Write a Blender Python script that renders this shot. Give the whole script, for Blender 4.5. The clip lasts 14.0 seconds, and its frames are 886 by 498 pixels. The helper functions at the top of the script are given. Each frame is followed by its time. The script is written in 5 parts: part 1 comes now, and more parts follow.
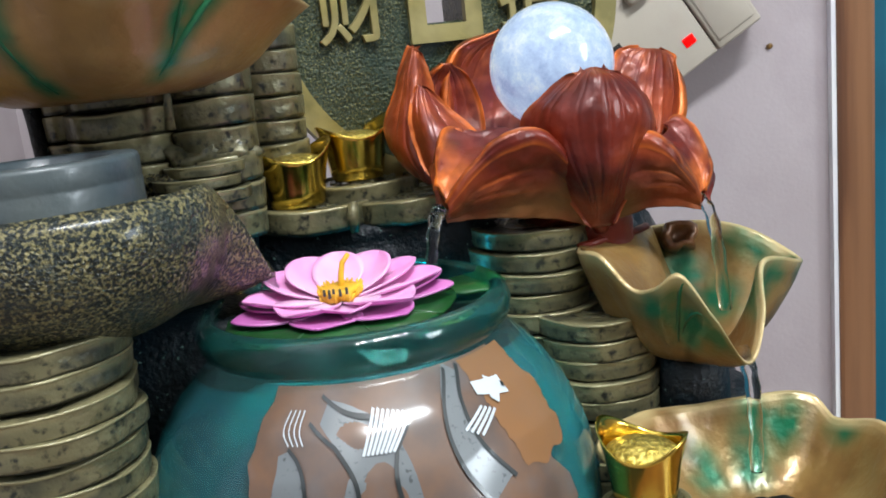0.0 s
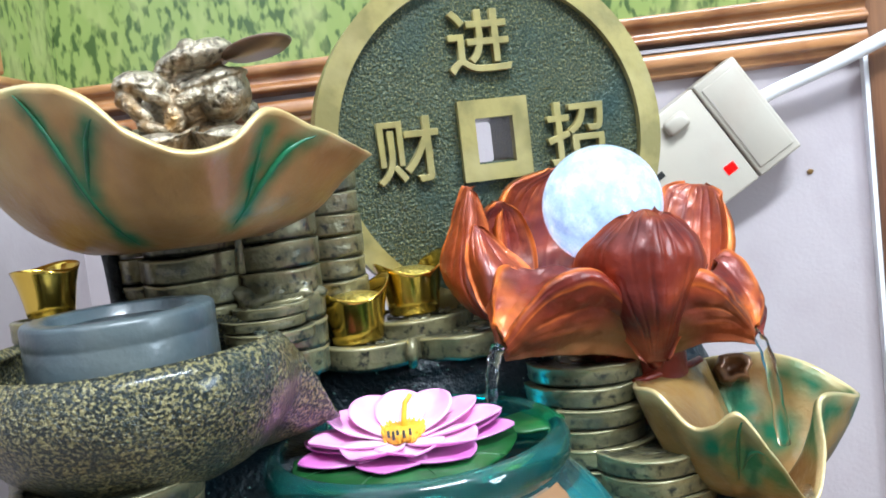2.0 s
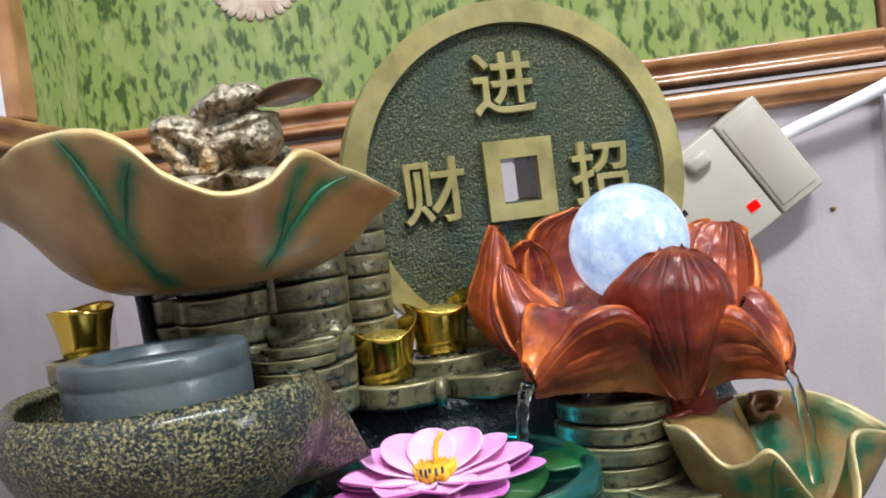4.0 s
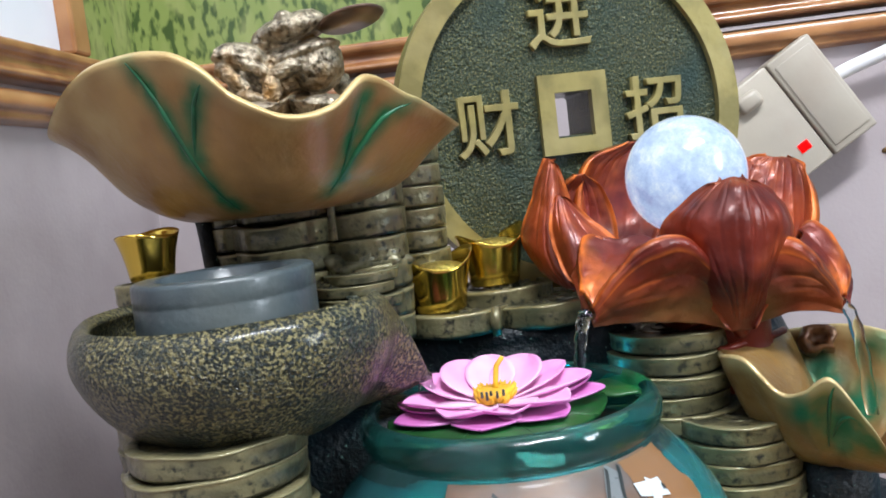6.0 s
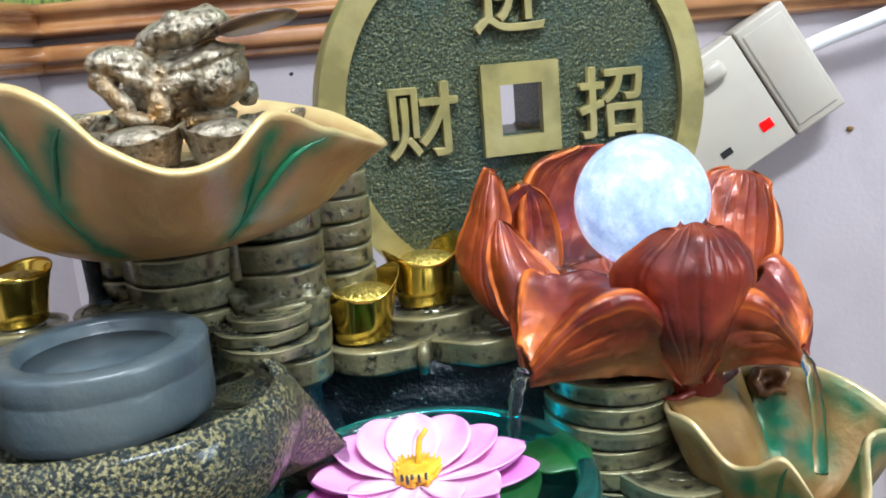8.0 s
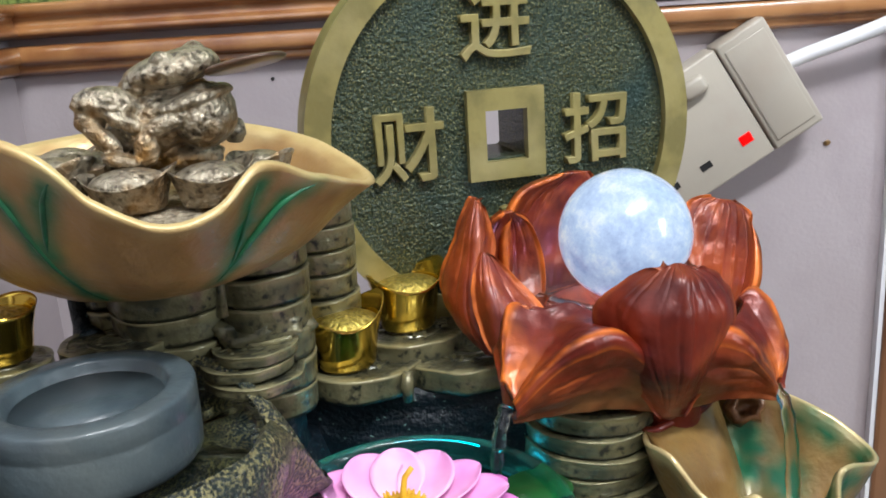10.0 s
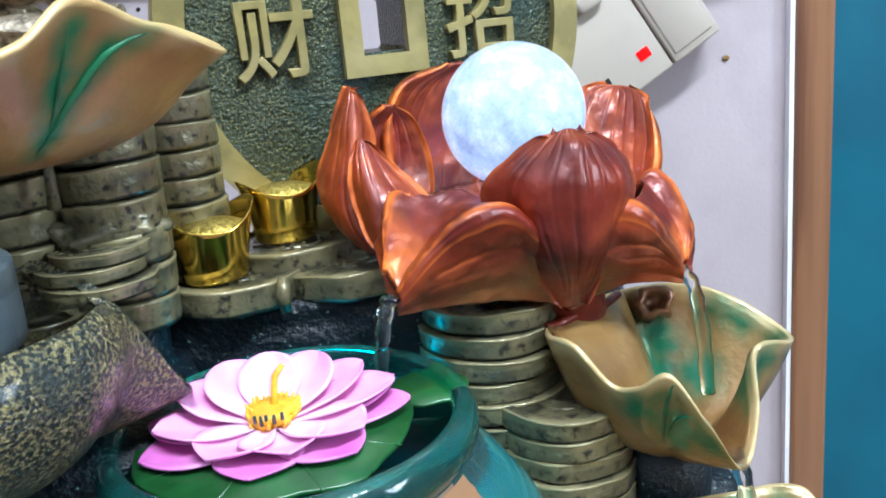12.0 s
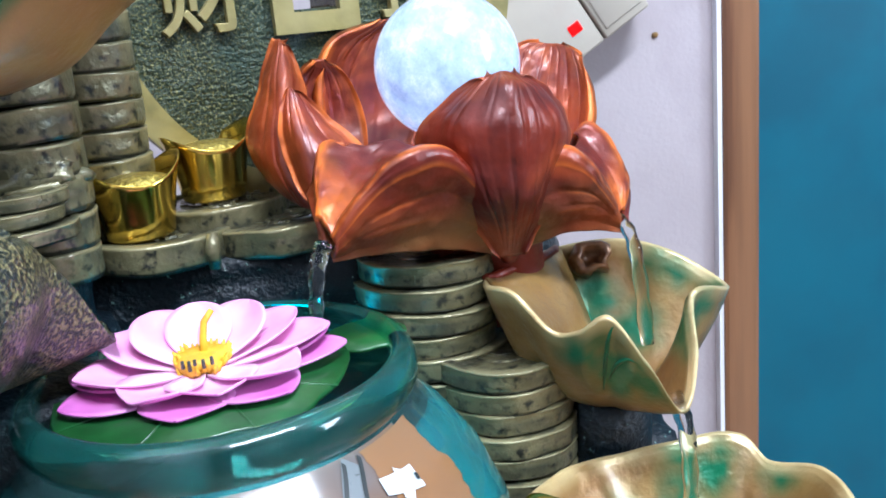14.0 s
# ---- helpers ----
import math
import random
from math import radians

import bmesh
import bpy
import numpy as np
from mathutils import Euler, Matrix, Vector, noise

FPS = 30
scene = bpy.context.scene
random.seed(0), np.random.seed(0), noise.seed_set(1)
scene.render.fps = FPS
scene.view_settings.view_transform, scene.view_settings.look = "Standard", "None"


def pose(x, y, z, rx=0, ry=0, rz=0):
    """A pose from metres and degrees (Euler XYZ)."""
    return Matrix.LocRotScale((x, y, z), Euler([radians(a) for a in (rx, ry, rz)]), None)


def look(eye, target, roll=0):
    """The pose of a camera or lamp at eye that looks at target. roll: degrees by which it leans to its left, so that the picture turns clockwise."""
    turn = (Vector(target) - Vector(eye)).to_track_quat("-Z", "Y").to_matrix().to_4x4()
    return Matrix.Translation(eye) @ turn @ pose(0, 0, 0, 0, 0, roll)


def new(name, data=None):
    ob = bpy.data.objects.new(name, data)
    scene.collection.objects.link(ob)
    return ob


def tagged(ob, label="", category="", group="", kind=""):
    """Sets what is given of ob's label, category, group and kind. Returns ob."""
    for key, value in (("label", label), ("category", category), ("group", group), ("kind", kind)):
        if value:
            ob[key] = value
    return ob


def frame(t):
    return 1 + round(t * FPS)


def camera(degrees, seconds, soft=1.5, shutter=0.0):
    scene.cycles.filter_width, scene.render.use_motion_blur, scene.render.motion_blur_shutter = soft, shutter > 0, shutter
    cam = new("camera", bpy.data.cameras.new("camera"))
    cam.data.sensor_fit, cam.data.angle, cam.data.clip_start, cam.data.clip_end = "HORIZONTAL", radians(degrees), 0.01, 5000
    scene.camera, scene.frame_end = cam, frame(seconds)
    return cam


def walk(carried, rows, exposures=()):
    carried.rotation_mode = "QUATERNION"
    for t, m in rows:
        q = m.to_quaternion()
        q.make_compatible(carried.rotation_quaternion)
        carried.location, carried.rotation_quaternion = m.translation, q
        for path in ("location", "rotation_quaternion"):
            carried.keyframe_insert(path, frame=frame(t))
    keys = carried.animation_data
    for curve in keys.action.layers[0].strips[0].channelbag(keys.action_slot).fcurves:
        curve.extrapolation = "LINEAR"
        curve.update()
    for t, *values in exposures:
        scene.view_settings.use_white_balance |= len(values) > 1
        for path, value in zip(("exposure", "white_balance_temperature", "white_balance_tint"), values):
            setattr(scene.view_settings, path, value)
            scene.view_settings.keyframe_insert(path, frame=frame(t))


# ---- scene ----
cam = camera(53.3, 14.0, soft=1.8)
METRES, EYE, TILT, LEAN, TURN = 0.25, 0.27, -12.0, 6.0, 0.0
ROWS = [
    (0.0, 0.0, 0.0, 0.0, 0.0, 0.0, -0.0),
    (0.5, -0.0032, -0.0064, 0.022, 0.7, 1.4, -0.11),
    (1.0, -0.0159, -0.0153, 0.0385, 1.1, 2.86, -0.02),
    (1.5, -0.0307, -0.0336, 0.0471, 1.69, 4.72, 0.13),
    (2.0, -0.035, -0.046, 0.0519, 2.3, 6.73, 0.29),
    (2.5, -0.044, -0.0577, 0.0532, 2.74, 8.35, 0.44),
    (5.0, -0.0723, -0.0615, 0.0283, 4.43, 9.48, 0.41),
    (5.5, -0.0933, -0.0669, 0.0137, 5.15, 8.0, 0.09),
    (6.0, -0.1064, -0.0685, 0.0031, 5.01, 6.53, -0.13),
    (6.5, -0.1033, -0.0472, 0.01, 4.26, 4.75, -0.36),
    (7.0, -0.0922, 0.0057, 0.0686, 3.22, 2.57, -0.81),
    (7.5, -0.0985, 0.0501, 0.1614, 2.02, 0.18, -1.25),
    (8.0, -0.0984, 0.1012, 0.2644, 1.1, -1.76, -1.68),
    (10.5, -0.1217, 0.1077, 0.366, -1.08, -3.83, -2.3),
    (11.0, -0.0639, 0.1446, 0.3328, -2.3, -3.33, -1.47),
    (11.5, -0.0323, 0.1896, 0.2489, -4.19, -2.92, -0.22),
    (12.0, -0.0463, 0.2123, 0.1808, -5.65, -3.01, 0.5),
    (12.5, -0.0772, 0.2131, 0.1216, -6.83, -3.0, 0.95),
    (13.0, -0.0712, 0.2247, 0.1139, -7.72, -2.85, 1.07),
    (13.5, -0.0552, 0.2354, 0.0862, -8.9, -2.38, 1.28),
    (14.0, -0.0452, 0.2338, 0.0899, -9.86, -2.01, 1.34),
]
EXPOSURES = [
    (0.0, 0.05, 6250, 7), (1.0, 0.28, 6050, 6), (1.5, 0.58, 5800, 3), (2.5, 0.75, 5700, 4), (5.0, -0.02, 6450, 9), (6.0, 0.22, 6150, 9), (6.5, 0.58, 6000, 4), (7.0, 0.80, 5900, 2), (7.5, 0.52, 5900, 4),
    (8.0, 0.46, 5800, 5), (10.5, -0.03, 6300, 9), (11.0, 0.12, 6200, 7), (11.5, 0.52, 5750, 5), (12.5, 0.58, 5550, 8), (14.0, 0.58, 5500, 9),
]
walk(cam, [(t, pose(0, 0, EYE, TILT, LEAN, TURN) @ pose(METRES * x, METRES * y, METRES * z, 90 + pitch, roll, yaw)) for t, x, y, z, yaw, pitch, roll in ROWS], EXPOSURES)

# ---- light ----
world = bpy.data.worlds.new("room_air")
scene.world = world
world.use_nodes = True
world.node_tree.nodes["Background"].inputs[0].default_value = (0.9, 0.93, 1.0, 1)
world.node_tree.nodes["Background"].inputs[1].default_value = 0.17
scene.view_settings.exposure = 0.0


def area_lamp(name, eye, target, sx, sy, watts, colour):
    data = bpy.data.lights.new(name, "AREA")
    data.shape, data.size, data.size_y, data.energy, data.color = "RECTANGLE", sx, sy, watts, colour
    ob = new(name, data)
    ob.matrix_world = look(eye, target)
    return ob


area_lamp("ceiling_tube_lamp", (0.42, -0.48, 1.74), (-0.10, 0.36, 0.2), 0.95, 0.14, 39, (0.97, 0.98, 1.0))
# Fill lamp added beside the east wall, which has no window.
area_lamp("side_fill_light", (2.46, -0.95, 1.0), (-0.10, 0.35, 0.25), 0.8, 1.1, 54, (0.88, 0.95, 1.0))

led = bpy.data.lights.new("jar_led", "POINT")
led.energy, led.color, led.shadow_soft_size = 0.20, (0.02, 0.50, 0.75), 0.022
new("jar_led", led).location = (-0.035, 0.376, 0.172)
glow = bpy.data.lights.new("ball_led", "POINT")
glow.energy, glow.color, glow.shadow_soft_size = 0.055, (0.50, 0.45, 1.0), 0.0015
new("ball_led", glow).location = (0.0447, 0.3755, 0.2352)


# ---- materials ----
def shade(name, base, rough=0.5, metal=0.0, second=None, scale=60.0, spread=(0.4, 0.6), bump=0.0, bump_scale=None,
          third=None, third_scale=12.0, coat=0.0, trans=0.0, ior=1.45, emit=None, emit_power=0.0, detail=6.0, paint=None, stretch=None, rim=None):
    """A procedural surface: base colour broken by a second colour at fine scale and a third at coarse scale, with relief."""
    m = bpy.data.materials.new(name)
    m.use_nodes = True
    n, l = m.node_tree.nodes, m.node_tree.links
    b = n["Principled BSDF"]
    b.inputs["Base Color"].default_value = (*base, 1)
    b.inputs["Roughness"].default_value = rough
    b.inputs["Metallic"].default_value = metal
    b.inputs["Coat Weight"].default_value = coat
    b.inputs["Coat Roughness"].default_value = 0.15
    b.inputs["Transmission Weight"].default_value = trans
    b.inputs["IOR"].default_value = ior
    co = n.new("ShaderNodeTexCoord").outputs["Object"]
    if stretch:
        mp = n.new("ShaderNodeMapping")
        mp.inputs["Scale"].default_value, mp.inputs["Rotation"].default_value = stretch, (0, 0.45, 0)
        l.new(co, mp.inputs["Vector"])
        co = mp.outputs["Vector"]
    out = None

    def field(sc, lo, hi, dt=detail):
        t = n.new("ShaderNodeTexNoise")
        t.inputs["Scale"].default_value, t.inputs["Detail"].default_value = sc, dt
        l.new(co, t.inputs["Vector"])
        r = n.new("ShaderNodeMapRange")
        r.inputs["From Min"].default_value, r.inputs["From Max"].default_value = lo, hi
        l.new(t.outputs["Fac"], r.inputs["Value"])
        return t.outputs["Fac"], r.outputs["Result"]

    def mix(fac, a, c):
        x = n.new("ShaderNodeMix")
        x.data_type = "RGBA"
        l.new(fac, x.inputs["Factor"])
        if isinstance(a, tuple):
            x.inputs[6].default_value = (*a, 1)
        else:
            l.new(a, x.inputs[6])
        x.inputs[7].default_value = (*c, 1)
        return x.outputs[2]

    if second:
        out = mix(field(scale, *spread)[1], base, second)
    if third:
        out = mix(field(third_scale, 0.5, 0.72, 3.0)[1], out if out else base, third)
    if paint:
        at = n.new("ShaderNodeAttribute")
        at.attribute_name = "paint"
        out = mix(at.outputs["Fac"], out if out else base, paint)
    if rim:
        at = n.new("ShaderNodeAttribute")
        at.attribute_name = "rim"
        out = mix(at.outputs["Fac"], out if out else base, rim)
    if out:
        l.new(out, b.inputs["Base Color"])
    if bump:
        t = field(bump_scale or scale, 0, 1)[0]
        u = n.new("ShaderNodeBump")
        u.inputs["Strength"].default_value, u.inputs["Distance"].default_value = bump, 0.002
        l.new(t, u.inputs["Height"])
        l.new(u.outputs["Normal"], b.inputs["Normal"])
    if emit:
        b.inputs["Emission Color"].default_value = (*emit, 1)
        b.inputs["Emission Strength"].default_value = emit_power
    return m


M = {}
M["wall"] = shade("painted_wall", (0.39, 0.34, 0.35), 0.6, second=(0.42, 0.37, 0.38), scale=25, bump=0.12, bump_scale=350, third=(0.385, 0.335, 0.34), third_scale=5)
M["panel"] = shade("white_panel", (0.72, 0.74, 0.80), 0.5, second=(0.66, 0.68, 0.75), scale=8)
M["ceiling"] = shade("white_ceiling", (0.78, 0.77, 0.75), 0.8, second=(0.74, 0.73, 0.71), scale=6)
M["floor"] = shade("floor_tiles", (0.42, 0.33, 0.25), 0.4, second=(0.36, 0.28, 0.22), scale=9)
M["wood"] = shade("varnished_wood", (0.34, 0.155, 0.055), 0.28, second=(0.22, 0.085, 0.03), scale=40, coat=0.7, bump=0.1, third=(0.44, 0.22, 0.09), third_scale=14)
M["post_wood"] = shade("grained_post_wood", (0.20, 0.092, 0.042), 0.35, second=(0.12, 0.052, 0.025), scale=60, coat=0.4, bump=0.15, third=(0.25, 0.125, 0.06), third_scale=9, stretch=(2.5, 2.5, 0.12))
M["table"] = shade("table_wood", (0.22, 0.11, 0.06), 0.35, second=(0.15, 0.07, 0.04), scale=22, coat=0.3)
M["teal"] = shade("teal_paint", (0.0, 0.088, 0.138), 0.55, second=(0.0, 0.072, 0.116), scale=18, third=(0.004, 0.105, 0.155), third_scale=4)
M["grass"] = shade("grass_print", (0.215, 0.270, 0.075), 0.35, second=(0.050, 0.085, 0.022), scale=135, spread=(0.49, 0.62), third=(0.30, 0.33, 0.12), third_scale=30, coat=0.35, detail=1.5, stretch=(1.6, 1.6, 0.75))
M["pale_print"] = shade("pale_petal_print", (0.56, 0.45, 0.36), 0.4, second=(0.42, 0.30, 0.22), scale=120)
M["plastic"] = shade("ivory_plastic", (0.43, 0.385, 0.315), 0.38, second=(0.40, 0.36, 0.30), scale=14, bump=0.05, bump_scale=300, third=(0.38, 0.33, 0.27), third_scale=30)
M["cable"] = shade("white_cable", (0.78, 0.78, 0.78), 0.4, second=(0.7, 0.7, 0.72), scale=20)
M["slot"] = shade("black_slot", (0.01, 0.01, 0.01), 0.6)
M["neon"] = shade("red_neon", (0.6, 0.0, 0.0), 0.2, emit=(1.0, 0.0, 0.0), emit_power=0.75)
M["coin_face"] = shade("dark_green_bronze", (0.026, 0.040, 0.022), 0.34, second=(0.17, 0.165, 0.060), scale=980, spread=(0.50, 0.70), metal=0.3, bump=1.0, bump_scale=760, third=(0.020, 0.045, 0.036), third_scale=26, detail=2, coat=0.35)
M["coin_rim"] = shade("antique_gold_paint", (0.30, 0.25, 0.085), 0.45, metal=0.3, second=(0.20, 0.17, 0.06), scale=70, bump=0.10, bump_scale=300, third=(0.38, 0.32, 0.14), third_scale=25)
M["leaf_tan"] = shade("bronze_leaf_paint", (0.40, 0.225, 0.070), 0.40, metal=0.2, second=(0.24, 0.125, 0.040), scale=30, spread=(0.36, 0.66), bump=0.40, bump_scale=170, third=(0.47, 0.33, 0.13), third_scale=20, coat=0.25, paint=(0.010, 0.13, 0.045), rim=(0.62, 0.47, 0.21))
M["leaf_gold"] = shade("gold_leaf_paint", (0.37, 0.235, 0.075), 0.30, metal=0.3, second=(0.19, 0.095, 0.028), scale=32, spread=(0.35, 0.65), bump=0.35, bump_scale=200, third=(0.27, 0.14, 0.04), third_scale=24, coat=0.45, paint=(0.008, 0.13, 0.055), rim=(0.62, 0.48, 0.23))
M["vein"] = shade("green_vein_paint", (0.015, 0.14, 0.055), 0.4, second=(0.01, 0.085, 0.03), scale=90, coat=0.3)
M["stone"] = shade("speckled_stone_glaze", (0.235, 0.205, 0.088), 0.28, second=(0.008, 0.014, 0.013), scale=900, spread=(0.40, 0.53), bump=1.0, bump_scale=820, third=(0.014, 0.025, 0.023), third_scale=80, coat=0.3, detail=4)
# Sparse pale specks put the sparkle of wet rock into the colour.
M["rock"] = shade("dark_wet_rock_glints", (0.003, 0.007, 0.011), 0.40, second=(0.20, 0.32, 0.28), scale=520, spread=(0.665, 0.715), bump=0.7, bump_scale=420, third=(0.002, 0.013, 0.022), third_scale=20)
M["coins"] = shade("aged_coin_paint", (0.180, 0.163, 0.085), 0.32, metal=0.35, second=(0.018, 0.021, 0.016), scale=330, spread=(0.52, 0.68), bump=0.5, bump_scale=240, third=(0.045, 0.050, 0.036), third_scale=45, coat=0.5, paint=(0.008, 0.010, 0.008), rim=(0.28, 0.25, 0.13))
M["lotus"] = shade("orange_lotus_paint", (0.165, 0.016, 0.005), 0.40, metal=0.2, second=(0.085, 0.008, 0.004), scale=48, bump=0.30, bump_scale=200, third=(0.34, 0.058, 0.010), third_scale=26, coat=0.2, paint=(0.82, 0.20, 0.025), rim=(0.15, 0.10, 0.03))
M["gold"] = shade("gold_foil", (0.78, 0.55, 0.10), 0.16, metal=1.0, second=(0.70, 0.48, 0.08), scale=60, bump=0.05, bump_scale=100)
M["gold_grain"] = shade("grainy_gold", (0.85, 0.68, 0.18), 0.3, metal=0.9, second=(0.5, 0.36, 0.06), scale=600, bump=0.8, bump_scale=600)
M["disc"] = shade("grey_slate", (0.070, 0.092, 0.100), 0.34, second=(0.045, 0.062, 0.072), scale=60, bump=0.2, bump_scale=250, third=(0.11, 0.125, 0.12), third_scale=18, coat=0.25)
M["toad"] = shade("antique_silver_bronze", (0.44, 0.38, 0.28), 0.30, metal=0.75, second=(0.060, 0.046, 0.030), scale=380, spread=(0.46, 0.70), bump=0.8, bump_scale=560, third=(0.28, 0.15, 0.04), third_scale=75)
M["brown_coin"] = shade("brown_coin", (0.16, 0.085, 0.05), 0.35, metal=0.3, second=(0.10, 0.06, 0.04), scale=60, coat=0.4)
M["pink"] = shade("pink_foam_petal", (0.80, 0.33, 0.64), 0.5, second=(0.75, 0.27, 0.58), scale=50, third=(0.82, 0.42, 0.70), third_scale=40, paint=(0.87, 0.61, 0.78))
M["deep_pink"] = shade("deep_pink_foam", (0.62, 0.17, 0.50), 0.42, second=(0.54, 0.13, 0.44), scale=50, third=(0.70, 0.24, 0.58), third_scale=40, coat=0.2, paint=(0.78, 0.46, 0.70))
M["yellow"] = shade("yellow_stamen", (0.78, 0.46, 0.03), 0.5, second=(0.65, 0.34, 0.02), scale=200, bump=0.3)
M["pad"] = shade("green_lily_pad", (0.009, 0.055, 0.012), 0.3, second=(0.015, 0.085, 0.02), scale=60, coat=0.4, bump=0.2)
M["rim_glass"] = shade("teal_rim_glass", (0.20, 0.68, 0.60), 0.03, trans=0.97, ior=1.40, second=(0.08, 0.52, 0.46), scale=60, spread=(0.3, 0.7), coat=0.3)
M["knot"] = shade("brown_knot_paint", (0.22, 0.095, 0.035), 0.3, metal=0.3, second=(0.12, 0.05, 0.02), scale=200, coat=0.5, bump=0.3)
M["glass"] = shade("tinted_jar_glass", (0.36, 0.72, 0.72), 0.03, trans=0.97, ior=1.40)
M["water"] = shade("clear_water", (0.93, 0.98, 0.99), 0.02, trans=1.0, ior=1.33)
# Teal and dark patches put the LED glow of the water into colour.
M["glow_shell"] = shade("teal_glow_tint", (0.004, 0.100, 0.098), 0.3, second=(0.003, 0.040, 0.050), scale=32, spread=(0.35, 0.65), third=(0.002, 0.020, 0.034), third_scale=16)


def ball_surface():
    """Crackled glass lit from inside: brightest in cloudy patches."""
    m = bpy.data.materials.new("lit_crackle_glass")
    m.use_nodes = True
    n, l = m.node_tree.nodes, m.node_tree.links
    b = n["Principled BSDF"]
    co = n.new("ShaderNodeTexCoord").outputs["Object"]
    v = n.new("ShaderNodeTexVoronoi")
    v.inputs["Scale"].default_value = 160
    t = n.new("ShaderNodeTexNoise")
    t.inputs["Scale"].default_value, t.inputs["Detail"].default_value, t.inputs["Roughness"].default_value = 85, 12, 0.78
    for x in (v, t):
        l.new(co, x.inputs["Vector"])
    r = n.new("ShaderNodeValToRGB")
    e = r.color_ramp.elements
    e[0].position, e[0].color = 0.34, (0.28, 0.38, 0.66, 1)
    e[1].position, e[1].color = 0.64, (0.95, 1.0, 1.0, 1)
    mid = e.new(0.5)
    mid.color = (0.52, 0.66, 0.90, 1)
    l.new(t.outputs["Fac"], r.inputs["Fac"])
    l.new(r.outputs["Color"], b.inputs["Emission Color"])
    b.inputs["Emission Strength"].default_value = 0.68
    b.inputs["Base Color"].default_value = (0.16, 0.2, 0.26, 1)
    b.inputs["Roughness"].default_value, b.inputs["Coat Weight"].default_value = 0.2, 0.6
    u = n.new("ShaderNodeBump")
    u.inputs["Strength"].default_value, u.inputs["Distance"].default_value = 0.12, 0.001
    l.new(v.outputs["Distance"], u.inputs["Height"])
    l.new(u.outputs["Normal"], b.inputs["Normal"])
    return m


M["ball"] = ball_surface()
M["orange_print"] = shade("orange_glaze", (0.165, 0.088, 0.048), 0.5, second=(0.10, 0.066, 0.05), scale=70, third=(0.13, 0.12, 0.118), third_scale=30, spread=(0.35, 0.65), coat=0.9)
M["amber_print"] = shade("amber_glaze", (0.25, 0.12, 0.045), 0.3, second=(0.24, 0.12, 0.05), scale=60, coat=0.9)
M["grey_print"] = shade("grey_glaze", (0.145, 0.16, 0.165), 0.4, second=(0.06, 0.07, 0.07), scale=500, spread=(0.6, 0.68), coat=0.9)
M["black_print"] = shade("black_line_glaze", (0.015, 0.02, 0.02), 0.4, coat=0.9)
M["white_print"] = shade("white_glaze", (0.58, 0.63, 0.66), 0.3, coat=0.9)


# ---- building helpers ----
def part(name, bm, material, parent=None, label="", smooth=True):
    mesh = bpy.data.meshes.new(name)
    bmesh.ops.recalc_face_normals(bm, faces=bm.faces)
    for f in bm.faces:
        f.smooth = smooth
    bm.to_mesh(mesh)
    bm.free()
    mesh.materials.append(material)
    ob = new(name, mesh)
    ob.parent = parent
    if label:
        ob["label"] = label
    return ob


def thing(name, label, category, place=(0, 0, 0), group="", kind=""):
    ob = new(name)
    ob.empty_display_size = 0.02
    ob.location = place
    return tagged(ob, label, category, group, kind)


def box(x0, x1, y0, y1, z0, z1, bevel=0.0, segments=2):
    bm = bmesh.new()
    bmesh.ops.create_cube(bm, size=1)
    for v in bm.verts:
        v.co = Vector(((x0 + x1) / 2 + v.co.x * (x1 - x0), (y0 + y1) / 2 + v.co.y * (y1 - y0), (z0 + z1) / 2 + v.co.z * (z1 - z0)))
    if bevel:
        bmesh.ops.bevel(bm, geom=bm.edges[:], offset=bevel, segments=segments, affect="EDGES", profile=0.5)
    return bm


def lathe(profile, segments=48, centre=(0, 0), wobble=0.0):
    """Turn a profile of (radius, height) round an upright axis."""
    bm = bmesh.new()
    rings = []
    for r, z in profile:
        if r < 1e-6:
            rings.append([bm.verts.new((centre[0], centre[1], z))])
        else:
            ring = []
            for i in range(segments):
                a = 2 * math.pi * i / segments
                k = r * (1 + wobble * noise.noise(Vector((math.cos(a) * 2, math.sin(a) * 2, z * 60))))
                ring.append(bm.verts.new((centre[0] + k * math.cos(a), centre[1] + k * math.sin(a), z)))
            rings.append(ring)
    for a, b in zip(rings, rings[1:]):
        for i in range(segments):
            j = (i + 1) % segments
            if len(a) == 1 and len(b) == 1:
                continue
            if len(a) == 1:
                bm.faces.new((a[0], b[i], b[j]))
            elif len(b) == 1:
                bm.faces.new((a[i], a[j], b[0]))
            else:
                bm.faces.new((a[i], a[j], b[j], b[i]))
    return bm


def tube(points, radii, segments=12):
    """A tube along points, with a radius at each."""
    bm = bmesh.new()
    pts = [Vector(p) for p in points]
    rings = []
    for i, p in enumerate(pts):
        d = (pts[min(i + 1, len(pts) - 1)] - pts[max(i - 1, 0)]).normalized()
        s = d.cross(Vector((0.31, 0.95, 0.05))).normalized()
        u = s.cross(d)
        r = radii[i] if isinstance(radii, (list, tuple)) else radii
        rings.append([bm.verts.new(p + r * (math.cos(2 * math.pi * k / segments) * s + math.sin(2 * math.pi * k / segments) * u)) for k in range(segments)])
    for a, b in zip(rings, rings[1:]):
        for k in range(segments):
            j = (k + 1) % segments
            bm.faces.new((a[k], a[j], b[j], b[k]))
    bm.faces.new(rings[0])
    bm.faces.new(rings[-1])
    return bm


